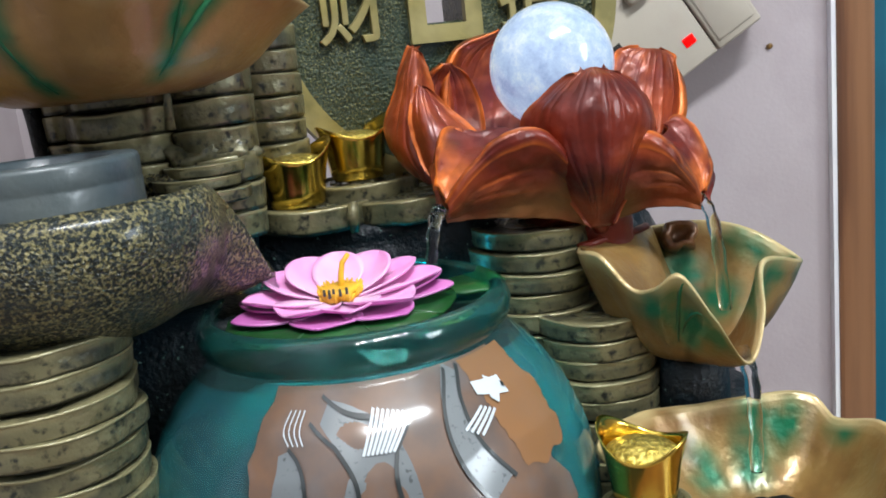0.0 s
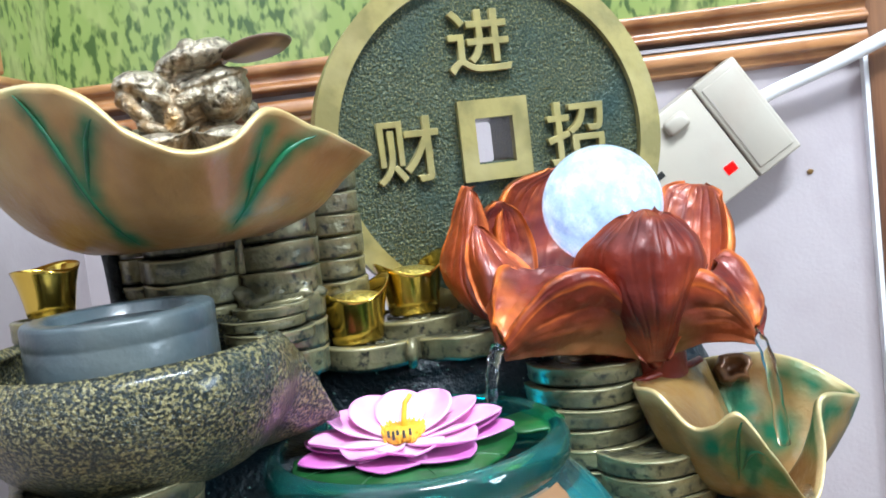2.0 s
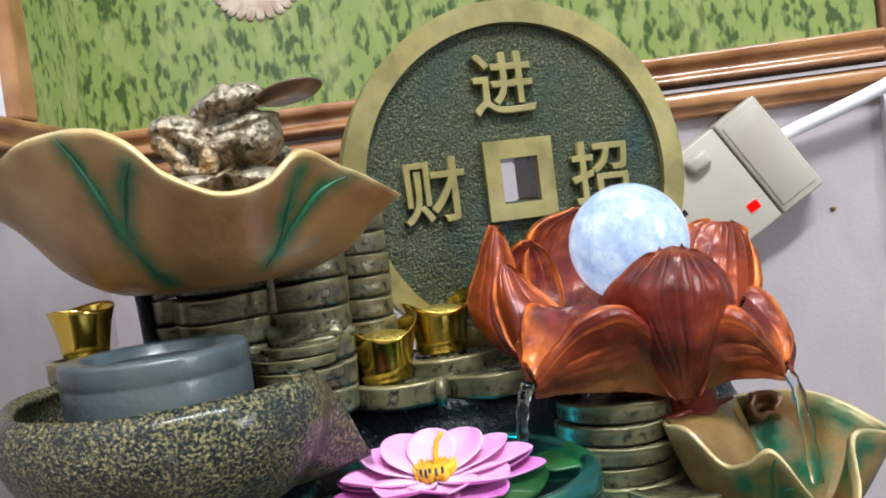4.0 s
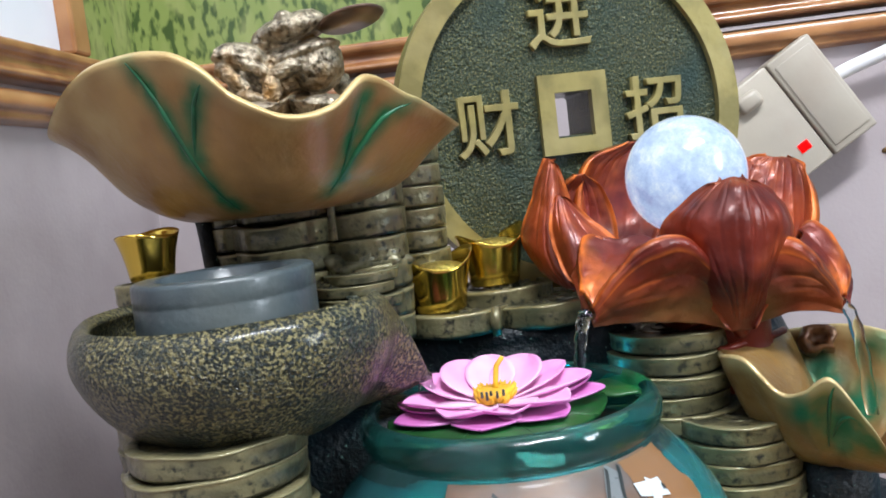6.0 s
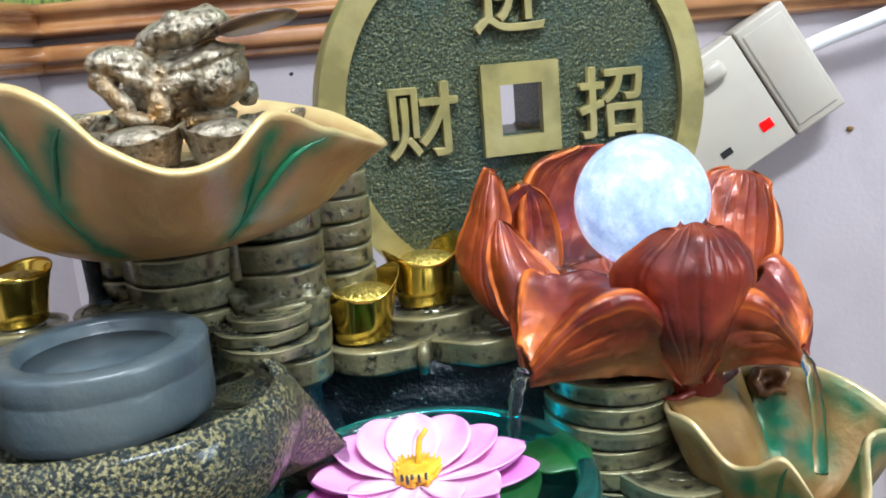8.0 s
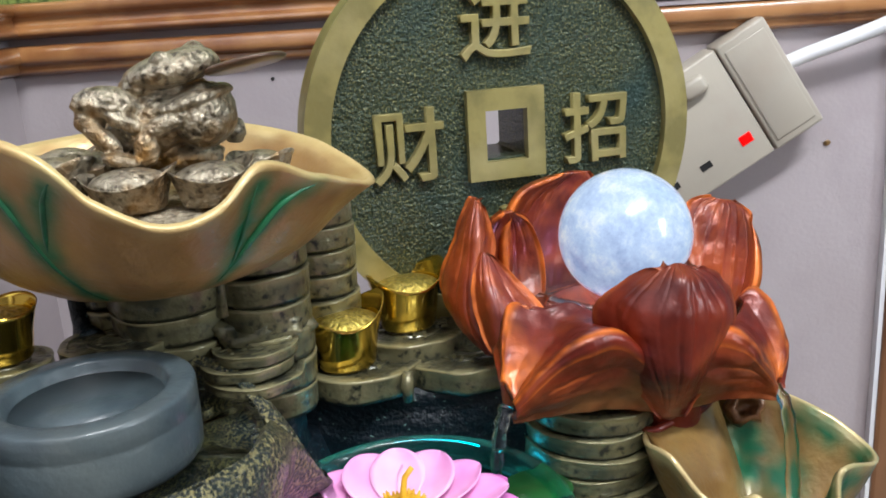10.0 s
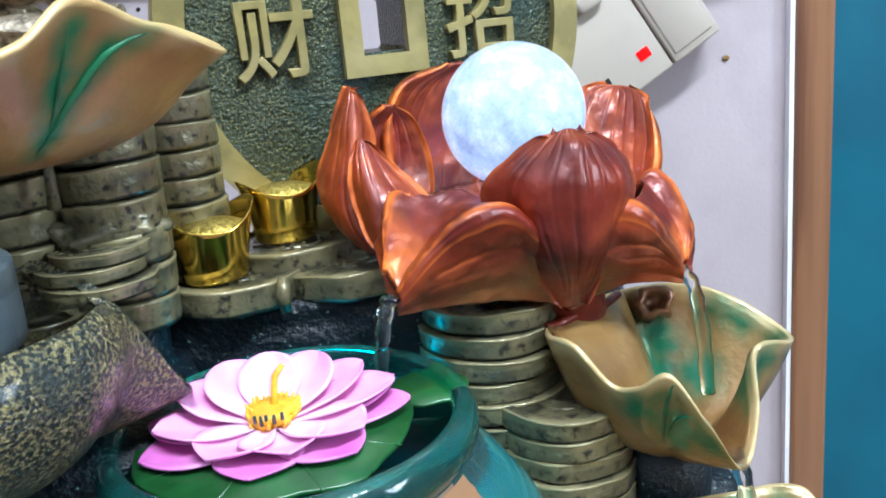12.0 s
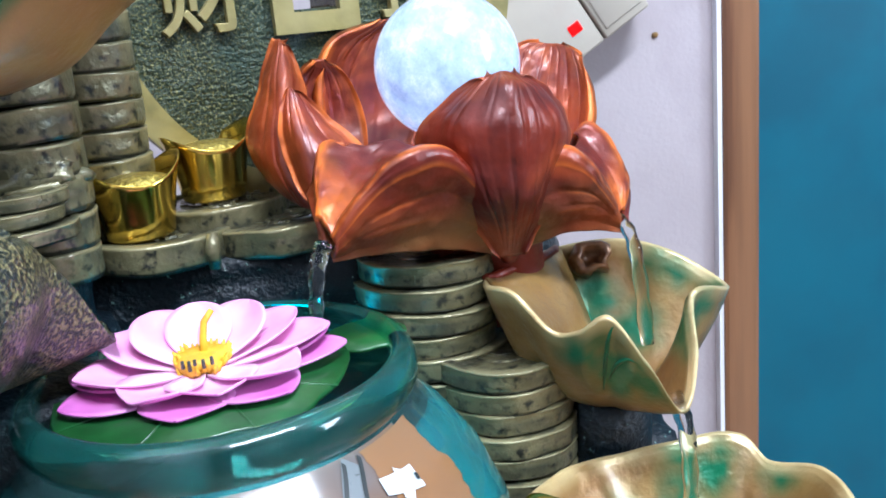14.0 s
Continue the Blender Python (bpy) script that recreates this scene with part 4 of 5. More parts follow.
for curves, rib, count, edge in (
    (FRONT, 0.0006, 11, BROW),
    ([[(-0.005, 0.326, 0.213), (0.009, 0.331, 0.211), (0.025, 0.340, 0.208), (0.039, 0.346, 0.205), (0.053, 0.351, 0.200)], [(-0.004, 0.324, 0.215), (0.008, 0.325, 0.221), (0.021, 0.330, 0.224), (0.036, 0.336, 0.223), (0.052, 0.344, 0.210)], [(-0.003, 0.324, 0.218), (0.007, 0.323, 0.231), (0.019, 0.323, 0.240), (0.034, 0.329, 0.240), (0.051, 0.339, 0.217)], [(-0.004, 0.327, 0.218), (0.003, 0.333, 0.227), (0.011, 0.345, 0.232), (0.019, 0.355, 0.236), (0.027, 0.362, 0.238)], [(-0.007, 0.331, 0.224), (-0.006, 0.342, 0.234), (-0.002, 0.358, 0.243), (0.004, 0.358, 0.241), (0.013, 0.362, 0.237)], [(-0.005, 0.332, 0.214), (-0.007, 0.338, 0.223), (-0.008, 0.350, 0.228), (-0.005, 0.360, 0.224), (0.002, 0.368, 0.220)]], 0.00035, 14, LIT_LINES),
    ([[(0.098, 0.353, 0.202), (0.086, 0.350, 0.205), (0.076, 0.349, 0.206), (0.068, 0.349, 0.204), (0.053, 0.351, 0.200)], [(0.097, 0.351, 0.205), (0.087, 0.345, 0.215), (0.078, 0.342, 0.218), (0.067, 0.341, 0.217), (0.053, 0.344, 0.210)], [(0.097, 0.351, 0.207), (0.089, 0.344, 0.220), (0.081, 0.341, 0.231), (0.070, 0.340, 0.234), (0.052, 0.339, 0.216)], [(0.098, 0.355, 0.207), (0.096, 0.358, 0.215), (0.093, 0.362, 0.223), (0.090, 0.366, 0.227), (0.087, 0.368, 0.230)], [(0.101, 0.358, 0.208), (0.105, 0.366, 0.218), (0.102, 0.376, 0.231), (0.097, 0.380, 0.237), (0.091, 0.378, 0.233)], [(0.101, 0.358, 0.203), (0.107, 0.372, 0.210), (0.106, 0.380, 0.217), (0.098, 0.385, 0.219), (0.089, 0.385, 0.221)]], 0.00035, 14, LIT_LINES),
    (LEFT, 0.0004, 7, EDGE),
    (INNER, 0.0004, 6, EDGE),
    (BACK_LEFT, 0.0004, 8, EDGE),
    (BACK_FILL, 0.0004, 7, EDGE),
    (BACK_RIGHT, 0.0005, 9, EDGE),
    (lens_petal((0.056, 0.405, 0.224), (0.058, 0.424, 0.268), [[(0.044, 0.406, 0.230), (0.040, 0.416, 0.246), (0.048, 0.422, 0.262)], [(0.056, 0.412, 0.230), (0.058, 0.425, 0.246), (0.059, 0.426, 0.260)], [(0.068, 0.406, 0.230), (0.076, 0.414, 0.246), (0.069, 0.421, 0.261)]], 0.003), 0.0004, 8, EDGE),
):
    petal = sheet(curves, 0.0024, 16, 110, rib, count, edge, 0.0010)
    if edge is LIT_LINES:
        gilt = petal.verts.layers.float.new("rim")
        for v in petal.verts:
            v[gilt] = max(0.0, min(0.8, (0.226 - v.co.z) / 0.018)) * (0.55 + 0.7 * noise.noise(v.co * 60)) * (v.co.y < 0.352)
    part("petal", petal, M["lotus"], lotus)
part("keel", tube(smooth_line([(0.0525, 0.3400, 0.2165), (0.0535, 0.3440, 0.211), (0.0545, 0.3500, 0.204), (0.0575, 0.3545, 0.197)], 5), 0.0035, 12), M["lotus"], lotus)
part("cup_water", lathe([(0, 0.2335), (0.040, 0.2335), (0.040, 0.2345), (0, 0.2345)], 48, LC), M["water"], fountain, "shallow water in the lotus cup").visible_shadow = False

# crystal ball
ball = lathe([(0.0258 * math.sin(math.pi * i / 32), -0.0258 * math.cos(math.pi * i / 32)) for i in range(33)], 64)
ball_ob = tagged(part("crystal_ball", ball, M["ball"]), "glowing white blue crackle ball resting in the lotus", "ball")
ball_ob.location = (0.0447, 0.375, 0.2636)

# ---- leaves of the cascade ----
L2 = (0.090, 0.345)
L2_RIM = [(-180, 0.045, 0.190), (-160, 0.041, 0.1905), (-141, 0.037, 0.1785), (-126, 0.037, 0.1795), (-110, 0.0385, 0.1855), (-95, 0.040, 0.171), (-73, 0.0375, 0.1495), (-52, 0.034, 0.164), (-35, 0.030, 0.183), (6, 0.047, 0.177), (38, 0.041, 0.187), (69, 0.043, 0.189), (120, 0.040, 0.188), (150, 0.042, 0.190)]
SHALLOW = [(0, 0), (0.25, 0.0), (0.42, 0.05), (0.58, 0.16), (0.72, 0.34), (0.84, 0.58), (0.93, 0.80), (0.98, 0.94), (1.0, 1.0)]
leaf_bm = wavy_bowl(L2, L2_RIM, 0.143, [(q.x, q.y) for q in smooth_line([(g, h, 0) for g, h in SHALLOW], 3)], 0.003, 200)
paint_near(leaf_bm, [[Vector(q)] for q in ((0.071, 0.309, 0.174), (0.076, 0.306, 0.170), (0.134, 0.350, 0.178), (0.116, 0.332, 0.180), (0.120, 0.372, 0.184), (0.096, 0.378, 0.168), (0.092, 0.372, 0.160), (0.106, 0.364, 0.160), (0.066, 0.312, 0.172), (0.082, 0.304, 0.166), (0.112, 0.326, 0.172), (0.0745, 0.313, 0.168), (0.0800, 0.311, 0.166), (0.0870, 0.309, 0.162), (0.0800, 0.313, 0.160), (0.0830, 0.372, 0.176), (0.126, 0.366, 0.182))], 0.0155, 1.3)
leaf2 = part("leaf_cup", leaf_bm, M["leaf_gold"], fountain, "gold and green wavy leaf cup")
for a0, a1, s0, s1 in ((-116, -108, 0.5, 0.92), (-112, -96, 0.55, 0.85), (10, 4, 0.5, 0.95)):
    ln = []
    for i in range(13):
        t = s0 + (s1 - s0) * i / 12
        k = t * (len(SHALLOW) - 1)
        n0 = min(int(k), len(SHALLOW) - 2)
        g = SHALLOW[n0][0] + (SHALLOW[n0 + 1][0] - SHALLOW[n0][0]) * (k - n0)
        h = SHALLOW[n0][1] + (SHALLOW[n0 + 1][1] - SHALLOW[n0][1]) * (k - n0)
        a = a0 + (a1 - a0) * i / 12
        r, z = ring_value(L2_RIM, a, 1), ring_value(L2_RIM, a, 2)
        ln.append((L2[0] + g * r * math.cos(radians(a)), L2[1] + g * r * math.sin(radians(a)), 0.143 + (z - 0.143) * h))
    part("vein", tube(ln, [0.0002 + 0.0006 * math.sin(math.pi * i / 12) for i in range(13)], 6), M["vein"], leaf2, "raised green leaf vein")
L3 = (0.100, 0.292)
L3_RIM = [(-180, 0.060, 0.130), (-150, 0.050, 0.122), (-110, 0.045, 0.118), (-70, 0.045, 0.118), (-30, 0.045, 0.120), (10, 0.048, 0.125), (37, 0.047, 0.120), (50, 0.050, 0.126), (75, 0.040, 0.128), (110, 0.042, 0.126), (150, 0.050, 0.130)]
leaf_bm = wavy_bowl(L3, L3_RIM, 0.092, [(q.x, q.y) for q in smooth_line([(g, h, 0) for g, h in SHALLOW], 3)], 0.003, 200)
PALE = [(0.1085, 0.330, 0.128), (0.106, 0.325, 0.117), (0.102, 0.314, 0.104)]
paint_near(leaf_bm, [[Vector((0.085, 0.315, 0.100 + 0.004 * i)), Vector((0.112 + 0.002 * i, 0.325, 0.108 + 0.003 * i)), Vector((0.140, 0.315, 0.118))] for i in range(6)] + [smooth_line(PALE, 6)], 0.012, 1.1)
leaf3 = part("leaf_cup", leaf_bm, M["leaf_gold"], fountain, "lower gold and green leaf cup")
part("leaf_stem", tube([(0.10, 0.30, 0.03), (0.10, 0.295, 0.07), (0.10, 0.292, 0.095)], [0.02, 0.017, 0.02], 20), M["rock"], fountain)
part("leaf_stem", tube([(0.088, 0.36, 0.10), (0.088, 0.352, 0.13), (0.09, 0.346, 0.1455)], [0.02, 0.018, 0.014], 20), M["rock"], fountain)
coin_stack("coin_stack", (0.0525, 0.269), 0.0145, 0.041, 0.121)
part("leaf_shoulder", sheet([[(0.047, 0.352, 0.1905), (0.050, 0.341, 0.1890), (0.057, 0.329, 0.1800), (0.062, 0.326, 0.1700)], [(0.060, 0.358, 0.1910), (0.065, 0.349, 0.1840), (0.070, 0.340, 0.1730), (0.074, 0.334, 0.1580)], [(0.072, 0.366, 0.1910), (0.077, 0.358, 0.1820), (0.081, 0.350, 0.1690), (0.084, 0.344, 0.1540)], [(0.082, 0.378, 0.1905), (0.084, 0.370, 0.1800), (0.087, 0.362, 0.1660), (0.089, 0.354, 0.1520)]], 0.0025, 10, 30), M["leaf_gold"], fountain, "brown gold saddle joining leaf and stem")
part("stem_collar", tube(smooth_line([(0.0455, 0.357, 0.1900), (0.050, 0.351, 0.1912), (0.060, 0.3565, 0.1920), (0.072, 0.3645, 0.1920), (0.080, 0.375, 0.1915)], 6), 0.0017, 10), M["lotus"], fountain, "dark red rim round the foot of the stem")
knot = lathe([(0.0032, 0.0), (0.0070, 0.0), (0.0080, 0.003), (0.0074, 0.0075), (0.0058, 0.0090), (0.0042, 0.0080), (0.0034, 0.004), (0, 0.003)], 14, (0, 0), 0.35)
for v in knot.verts:
    k = 1 / max(abs(v.co.x), abs(v.co.y), 1e-6) * math.hypot(v.co.x, v.co.y)
    v.co.x, v.co.y = v.co.x * (0.6 + 0.4 * k), v.co.y * (0.6 + 0.4 * k) * 0.85
bmesh.ops.rotate(knot, verts=knot.verts, matrix=Matrix.Rotation(radians(62), 3, "X"))
bmesh.ops.translate(knot, verts=knot.verts, vec=Vector((0.094, 0.381, 0.1835)))
part("drain_knob", knot, M["knot"], fountain, "brown squarish pipe end at the back of the leaf")

# ---- glass jar ----
JC = (-0.040, 0.302)
jar = thing("glass_jar", "round teal tinted glass jar full of water", "jar", (JC[0], JC[1], 0.04))
outer = [(0.0, 0.0), (0.048, 0.0), (0.054, 0.003), (0.068, 0.025), (0.078, 0.050), (0.082, 0.072), (0.0815, 0.086), (0.078, 0.102), (0.072, 0.116), (0.063, 0.1285), (0.0535, 0.1375), (0.0512, 0.1395), (0.0535, 0.1415), (0.0552, 0.1450), (0.0552, 0.1490), (0.0535, 0.1525), (0.0505, 0.1538)]
inner = [(0.0482, 0.1525), (0.0475, 0.147), (0.0475, 0.140), (0.0600, 0.127), (0.069, 0.114), (0.075, 0.101), (0.0785, 0.086), (0.079, 0.072), (0.075, 0.050), (0.065, 0.027), (0.051, 0.006), (0.0, 0.005)]
part("glass", lathe([q for q in outer if q[1] < 0.1396] + inner[2:], 96), M["glass"], jar).visible_shadow = False
part("rim", lathe([(0.0476, 0.1402), (0.0514, 0.1402), (0.0535, 0.1418), (0.0552, 0.1450), (0.0553, 0.1470), (0.0552, 0.1490), (0.0546, 0.1508), (0.0535, 0.1525), (0.0520, 0.1534), (0.0505, 0.1538), (0.0492, 0.1533), (0.0482, 0.1522), (0.0475, 0.147), (0.0476, 0.1402)], 96), M["rim_glass"], jar, "thick rounded teal glass rim").visible_shadow = False
part("jar_water", lathe([(0, 0.0046), (0.0516, 0.0054), (0.0656, 0.0266), (0.0756, 0.0498), (0.0796, 0.072), (0.0791, 0.0863), (0.0756, 0.1014), (0.0696, 0.1146), (0.0606, 0.1277), (0.0481, 0.1402), (0.0481, 0.1475), (0, 0.1475)], 96), M["water"], jar, "clear water filling the jar").visible_shadow = False
# Added inner shell, coloured teal like the LED-lit water; the jar is unlined.
part("glow_shell", lathe([(0.0500, 0.0100), (0.0635, 0.0280), (0.0735, 0.0510), (0.0775, 0.0720), (0.0770, 0.0860), (0.0735, 0.1005), (0.0675, 0.1130), (0.0588, 0.1262), (0.0474, 0.1385), (0.0464, 0.1383), (0.0578, 0.1258), (0.0665, 0.1127), (0.0725, 0.1002), (0.0760, 0.0857), (0.0765, 0.0717), (0.0725, 0.0507), (0.0625, 0.0277), (0.0490, 0.0097)], 96), M["glow_shell"], jar, "added teal shell that stands for the glow inside the jar")


def print_patch(name, a0, a1, h0, h1, material, lift, wobble, label=""):
    """A thin painted patch on the front of the jar, between two angles and two heights, with an uneven edge."""
    bm = bmesh.new()
    prof = [(r, z) for r, z in outer if 0.02 < z < 0.1396]
    grid = []
    for i in range(41):
        row = []
        for j in range(31):
            u, v = i / 40, j / 30
            ragged = [wobble * (noise.noise(Vector((v * 4.0, k * 7.7, lift * 900))) + 0.4 * noise.noise(Vector((v * 15.0, k * 3.3, 1)))) for k in (1, 2)]
            bay = 0.9 * wobble * noise.noise(Vector((u * 2.6, lift * 700, 5.1)))
            corner = 1 - 0.30 * max(0.0, 1 - 2 * v) ** 3
            a, z = a0 + (a1 - a0) * (0.5 + (ragged[0] + (1 + ragged[1] - ragged[0]) * u - 0.5) * corner), min(0.1393, h0 + (h1 - h0) * (bay + (1 - bay) * v))
            r = 0.0
            for (ra, za), (rb, zb) in zip(prof, prof[1:]):
                if za <= z <= zb:
                    r = ra + (rb - ra) * (z - za) / (zb - za)
            r = (r or prof[-1][0]) + lift
            row.append(bm.verts.new((r * math.cos(radians(a)), r * math.sin(radians(a)), z)))
        grid.append(row)
    for i in range(40):
        for j in range(30):
            bm.faces.new((grid[i][j], grid[i + 1][j], grid[i + 1][j + 1], grid[i][j + 1]))
    return part(name, bm, material, jar, label)


def print_line(name, points, width, material, lift, label=""):
    """A painted band on the front of the jar through (degrees, height) points; width in metres at each."""
    prof = [(r, z) for r, z in outer if 0.02 < z < 0.1396]
    ln = smooth_line([(a, h * 1000, 0) for a, h in points], 8)
    bm = bmesh.new()
    left, right = [], []
    for k, q in enumerate(ln):
        w = width[0] + (width[1] - width[0]) * k / (len(ln) - 1)
        t = ln[min(k + 1, len(ln) - 1)] - ln[max(k - 1, 0)]
        sx, sz = t.x * 0.00128, t.y / 1000
        d = math.hypot(sx, sz) or 1
        for side, out_row in ((1, left), (-1, right)):
            a, z = q.x - side * w * sz / d / 0.00128, q.y / 1000 + side * w * sx / d
            z = min(z, 0.1392)
            r = prof[-1][0]
            for (ra, za), (rb, zb) in zip(prof, prof[1:]):
                if za <= z <= zb:
                    r = ra + (rb - ra) * (z - za) / (zb - za)
            out_row.append(bm.verts.new(((r + lift) * math.cos(radians(a)), (r + lift) * math.sin(radians(a)), z)))
    for k in range(len(ln) - 1):
        bm.faces.new((left[k], left[k + 1], right[k + 1], right[k]))
    return part(name, bm, material, jar, label)


print_patch("painted_patch", -113, -34, 0.030, 0.1393, M["orange_print"], 0.0004, 0.12, "matt orange brown painted patch")
print_patch("painted_patch", -49, -27, 0.108, 0.1388, M["amber_print"], 0.0006, 0.16, "warm amber painted patch")
BAND = [(-53, 0.1385), (-59, 0.1291), (-59, 0.1176), (-54, 0.1060)]
print_line("painted_band", BAND, (0.0030, 0.0048), M["grey_print"], 0.0009, "speckled grey painted band")
for side in (1, -1):
    print_line("painted_outline", [(a + side * (2.6 + 0.5 * k), h + side * 0.0006 * k) for k, (a, h) in enumerate(BAND)], (0.0006, 0.0007), M["black_print"], 0.0012, "black painted outline")
print_line("painted_band", [(-95, 0.1335), (-88, 0.1285), (-82, 0.1210), (-82, 0.1060), (-84, 0.080)], (0.0030, 0.0150), M["grey_print"], 0.0009, "speckled grey painted band")
print_line("painted_band", [(-105, 0.1244), (-103, 0.1150), (-103, 0.085)], (0.0020, 0.0080), M["grey_print"], 0.0009, "speckled grey painted band")
for ln in ([(-96, 0.1372), (-91, 0.1340), (-87, 0.1324), (-82, 0.1314)], [(-99, 0.1312), (-94, 0.1270), (-91, 0.1240), (-87, 0.1150), (-88, 0.100)], [(-72, 0.1294), (-76, 0.1240), (-77, 0.1220), (-78, 0.1150), (-76, 0.100)], [(-104, 0.1255), (-101, 0.1220), (-99, 0.1154), (-97, 0.095)]):
    print_line("painted_outline", ln, (0.0005, 0.0007), M["black_print"], 0.0012, "black painted outline")
for k in range(8):
    print_line("painted_stripe", [(-85 + 1.05 * k, 0.1228), (-81 + 1.35 * k, 0.1334 - 0.0003 * k)], (0.00040, 0.00050), M["white_print"], 0.0014, "thin white painted stripe")
for k in range(4):
    print_line("painted_stripe", [(-58.5 + 1.3 * k, 0.1232 - 0.0008 * k), (-51 + 1.2 * k, 0.1275 - 0.0006 * k)], (0.0004, 0.0004), M["white_print"], 0.0014, "thin white painted stripe")
    print_line("painted_stripe", [(-104 + 1.3 * k, 0.1262), (-106 + 1.5 * k, 0.1300), (-105 + 1.4 * k, 0.1342)], (0.0002, 0.0002), M["white_print"], 0.0014, "thin white painted stripe")
print_line("painted_fish", [(-50, 0.1318), (-47, 0.1312), (-43, 0.1305), (-39.5, 0.1300)], (0.0016, 0.0024), M["white_print"], 0.0013, "small white painted fish")
print_line("painted_fish", [(-46, 0.1275), (-44, 0.1305), (-43, 0.1328)], (0.0016, 0.0022), M["white_print"], 0.0015, "white painted fin")
print_line("fish_eye", [(-40.5, 0.1295), (-40.0, 0.1308)], (0.0005, 0.0006), M["black_print"], 0.0017, "black painted eye")

# ---- pink lotus on the water ----
FC = (-0.0445, 0.300, 0.1880)
flower = thing("floating_lotus", "pink foam lotus flower floating on the jar", "flower", FC)
flower.scale = (0.95, 0.95, 1.0)


def foam_petal(direction, reach, wide, foot, belly, tip, cup, thick=0.0007):
    """A thin foam petal: narrow foot, broad belly, softly pointed tip, hollowed along the middle. Heights at foot, belly and tip."""
    shape = [(q.x, q.y) for q in smooth_line([(0.0, 0.28, 0), (0.2, 0.62, 0), (0.41, 0.93, 0), (0.56, 1.0, 0), (0.72, 0.93, 0), (0.86, 0.67, 0), (0.955, 0.32, 0), (1.0, 0.03, 0)], 3)]
    d = Vector(direction).normalized()
    side = Vector((-d.y, d.x, 0))
    bm = bmesh.new()
    pale = bm.verts.layers.float.new("paint")
    grids = []
    for under in (0, 1):
        grid = []
        for v, w in shape:
            z = (1 - v) ** 2 * foot + 2 * v * (1 - v) * belly + v * v * tip
            row = []
            for i in range(11):
                u = i / 5 - 1
                ripple = 0.0004 * noise.noise(Vector((u * 2, v * 3, reach * 900 + d.x * 5)))
                p = d * (0.003 + (reach - 0.003) * v) + side * (wide * w * u) + Vector((0, 0, z + cup * w * u * u + ripple - under * thick))
                vert = bm.verts.new(p)
                vert[pale] = max(0.0, min(1.0, 0.95 - 1.25 * v + 0.2 * abs(u) * v))
                row.append(vert)
            grid.append(row)
        grids.append(grid)
    rows = len(shape)
    for g in grids:
        for j in range(rows - 1):
            for i in range(10):
                bm.faces.new((g[j][i], g[j][i + 1], g[j + 1][i + 1], g[j + 1][i]))
    ring = lambda g: [g[0][i] for i in range(10)] + [g[j][10] for j in range(rows - 1)] + [g[-1][10 - i] for i in range(10)] + [g[rows - 1 - j][0] for j in range(rows - 1)]
    a, b = ring(grids[0]), ring(grids[1])
    for i in range(len(a)):
        j = (i + 1) % len(a)
        bm.faces.new((a[i], a[j], b[j], b[i]))
    return bm


# petals: degrees round the heart (90 is away from the room), reach, half width, rise of the tip
LOWER_TIER = ((4, 0.0425, 0.0115, 0.0035), (25, 0.0420, 0.0110, 0.0060), (-50, 0.0390, 0.0130, 0.0015), (-97, 0.0385, 0.0130, 0.0012), (-155, 0.0415, 0.0130, 0.0015), (168, 0.0400, 0.0120, 0.0030))
UPPER_TIER = ((-36, 0.0345, 0.0120, 0.0040), (-78, 0.0325, 0.0128, 0.0034), (-120, 0.0330, 0.0125, 0.0034), (-170, 0.0355, 0.0122, 0.0050), (12, 0.0390, 0.0110, 0.0070), (36, 0.0350, 0.0100, 0.0100), (150, 0.0335, 0.0110, 0.0095), (95, 0.0300, 0.0100, 0.0135), (62, 0.0300, 0.0112, 0.0130), (124, 0.0305, 0.0114, 0.0130))
for tier, petals in enumerate((LOWER_TIER, UPPER_TIER)):
    for k, (deg, reach, wide, rise) in enumerate(petals):
        a = radians(deg)
        d = Vector((math.cos(a), 0.84 * math.sin(a), 0))
        p = foam_petal(d, reach * d.length, wide, 0.0022 + 0.0014 * tier + 0.0001 * k, 0.0010 + 0.0016 * tier + 0.25 * rise, 0.0022 + 0.0010 * tier + rise, (0.0014, 0.0032)[tier])
        part("petal", p, M[("deep_pink", "pink")[tier]], flower, "" if tier else "deep pink wet petal")
part("heart", lathe([(0, 0.004), (0.0070, 0.005), (0.0076, 0.0075), (0.0066, 0.0092), (0.0045, 0.0086), (0, 0.0090)], 24, (0, 0), 0.3), M["yellow"], flower, "yellow flower heart")
for i in range(44):
    a = radians(360 * i / 44 + random.uniform(-4, 4))
    out = random.uniform(0.0058, 0.0088)
    tall = random.uniform(0.0078, 0.0104) if math.sin(a) > -0.5 else random.uniform(0.0064, 0.0080)
    part("stamen", tube([(out * 0.8 * math.cos(a), out * 0.8 * math.sin(a), 0.0055), (out * 0.95 * math.cos(a), out * 0.95 * math.sin(a), tall - 0.0016), (out * 1.06 * math.cos(a), out * 1.06 * math.sin(a), tall)], [0.0007, 0.0008, 0.0003], 6), M["yellow"], flower)
for deg, low, tall in ((244, 0.0078, 0.0026), (256, 0.0070, 0.0034), (266, 0.0086, 0.0020), (280, 0.0074, 0.0030), (295, 0.0080, 0.0026)):
    a = radians(deg)
    part("seed_mark", lathe([(0, 0.0), (0.0006, 0.0002), (0.0005, tall * 0.9), (0, tall)], 6, (0.0094 * math.cos(a), 0.0094 * math.sin(a)), 0.5), M["black_print"], flower, "dark seed mark").location.z = low
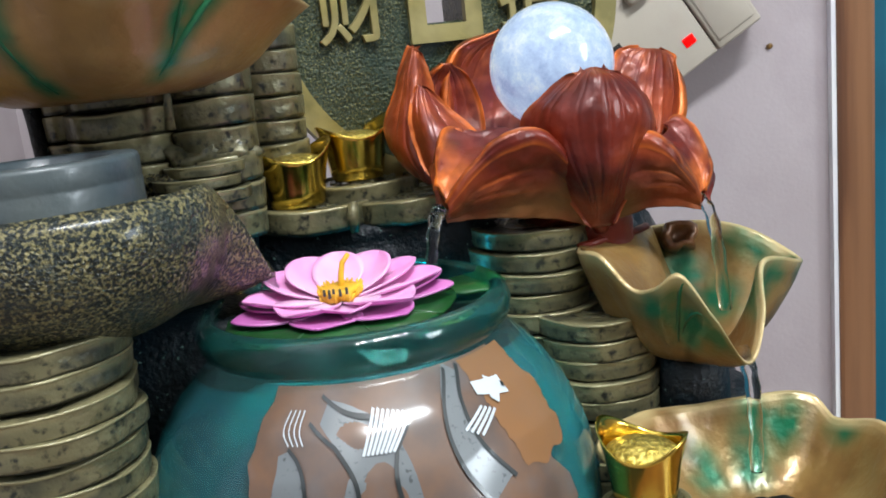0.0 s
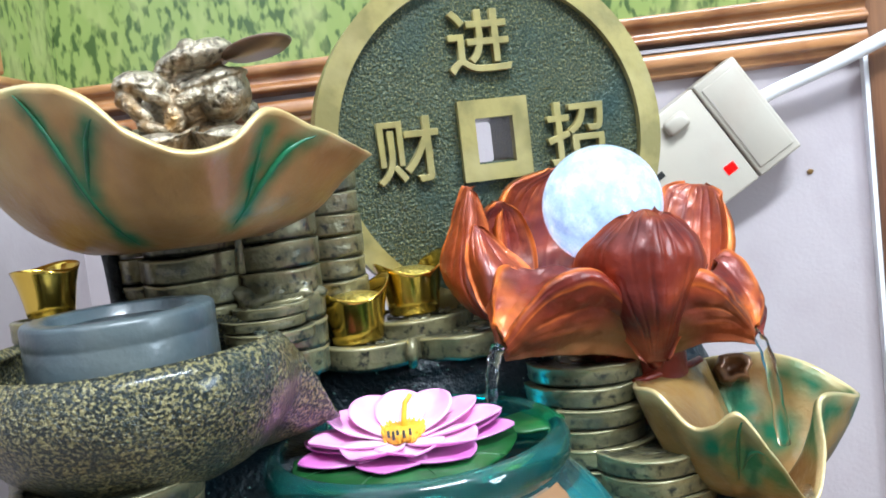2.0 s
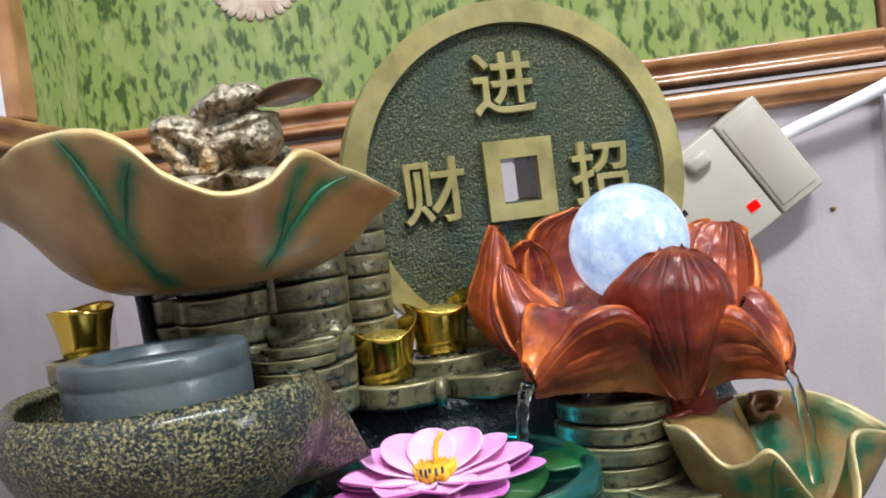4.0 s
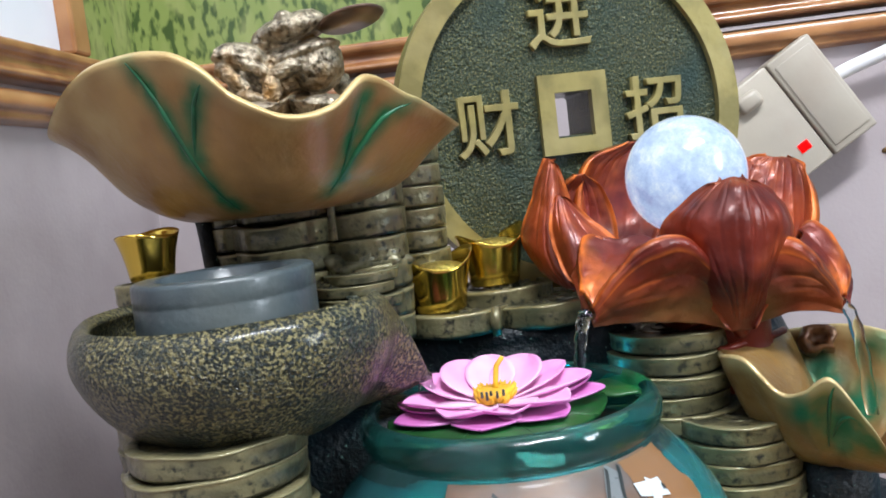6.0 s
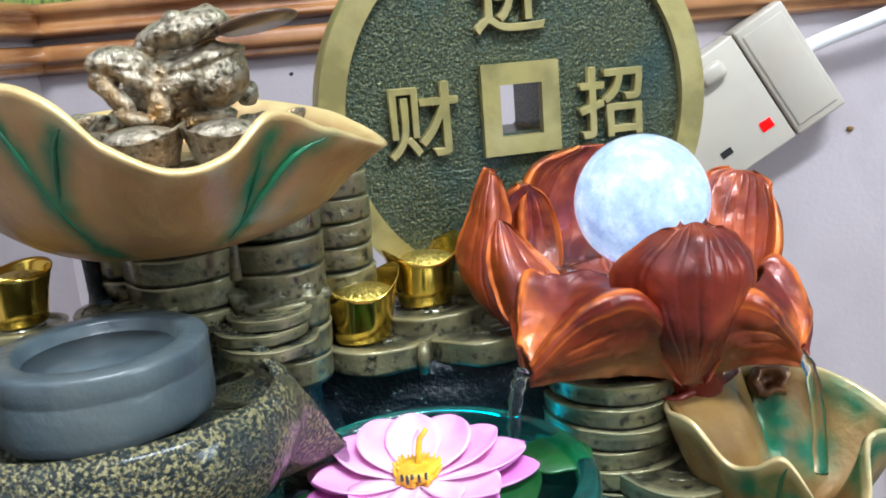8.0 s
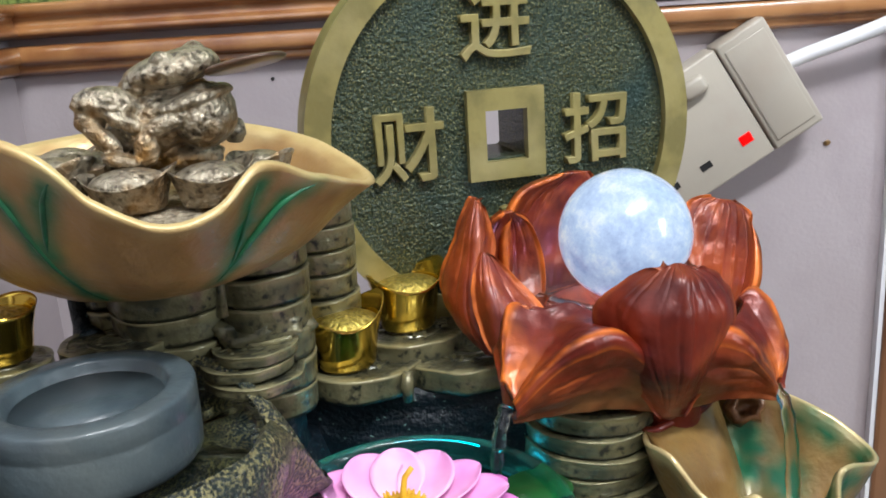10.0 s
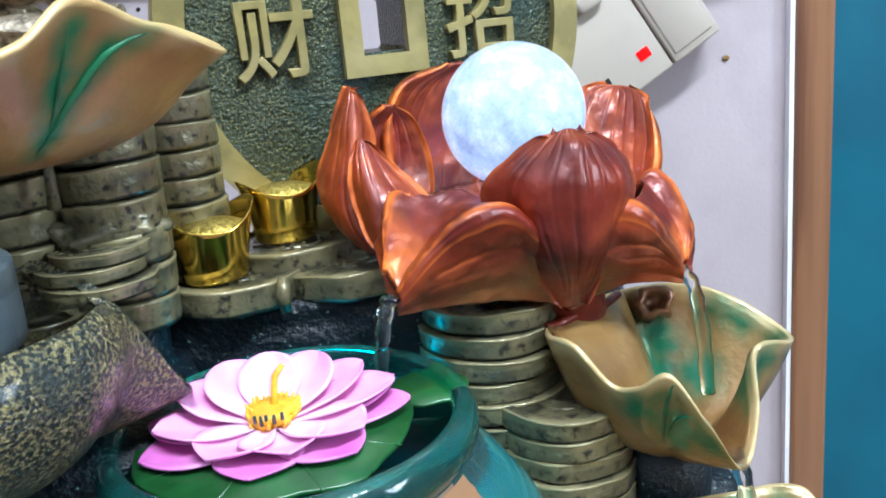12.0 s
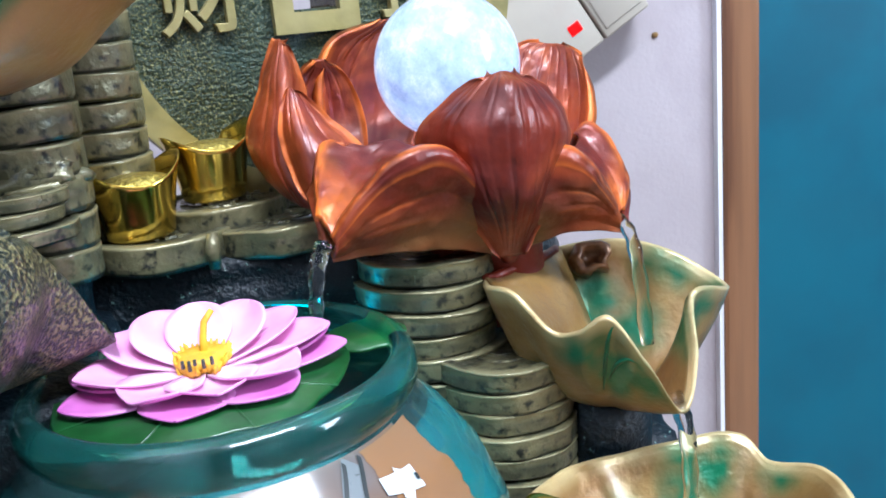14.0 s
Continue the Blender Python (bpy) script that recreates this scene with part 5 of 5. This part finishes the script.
part("stamen", tube([(0.0005, 0.002, 0.007), (0.001, 0.003, 0.012), (0.0018, 0.004, 0.0165), (0.0045, 0.005, 0.0195)], [0.0013, 0.0012, 0.0011, 0.0009], 8), M["yellow"], flower, "bent yellow stamen")
pads = thing("lily_pad", "dark green foam lily pad under the flower", "leaf", (FC[0], FC[1], 0.1877))
pad = lathe([(0, 0), (0.040, 0), (0.0405, 0.0008), (0.040, 0.0016), (0, 0.0016)], 48, (0, 0), 0.10)
part("pad", pad, M["pad"], pads)
for i in range(9):
    a = radians(40 * i + 12)
    part("pad_vein", tube([(0.004 * math.cos(a), 0.004 * math.sin(a), 0.0016), (0.041 * math.cos(a), 0.041 * math.sin(a), 0.0016)], [0.0006, 0.0003], 6), M["pad"], pads)
small_pad = thing("lily_pad", "small dark green lily pad beside the flower", "leaf", (0.002, 0.318, 0.1880))
part("pad", lathe([(0, 0), (0.0125, 0), (0.013, 0.0006), (0.0125, 0.0013), (0, 0.0013)], 32, (0, 0), 0.1), M["pad"], small_pad)

# ---- running water ----
def stream(points, radii, label):
    pts = smooth_line(points, 6)
    rr = [radii[0] + (radii[1] - radii[0]) * i / (len(pts) - 1) * 1.0 + 0.0003 * math.sin(i * 1.7) for i in range(len(pts))]
    return tagged(part("water_stream", tube(pts, rr, 10), M["water"]), label, "water")


stream([(-0.007, 0.327, 0.2165), (-0.0095, 0.322, 0.211), (-0.0115, 0.319, 0.200), (-0.012, 0.318, 0.1885)], (0.0028, 0.0020), "thin clear stream falling from a petal tip")
stream([(0.0975, 0.354, 0.206), (0.1005, 0.350, 0.200), (0.1025, 0.347, 0.184), (0.104, 0.346, 0.160)], (0.0022, 0.0028), "thin clear stream falling into the leaf cup")
stream([(0.100, 0.316, 0.1535), (0.1012, 0.3095, 0.1455), (0.1015, 0.307, 0.130), (0.1015, 0.307, 0.108)], (0.0030, 0.0025), "clear stream falling from the leaf spout")
stream([(-0.0735, 0.3035, 0.2075), (-0.0705, 0.3050, 0.2050), (-0.0695, 0.3055, 0.1980), (-0.0690, 0.3055, 0.1885)], (0.0022, 0.0034), "clear stream falling from the stone spout")
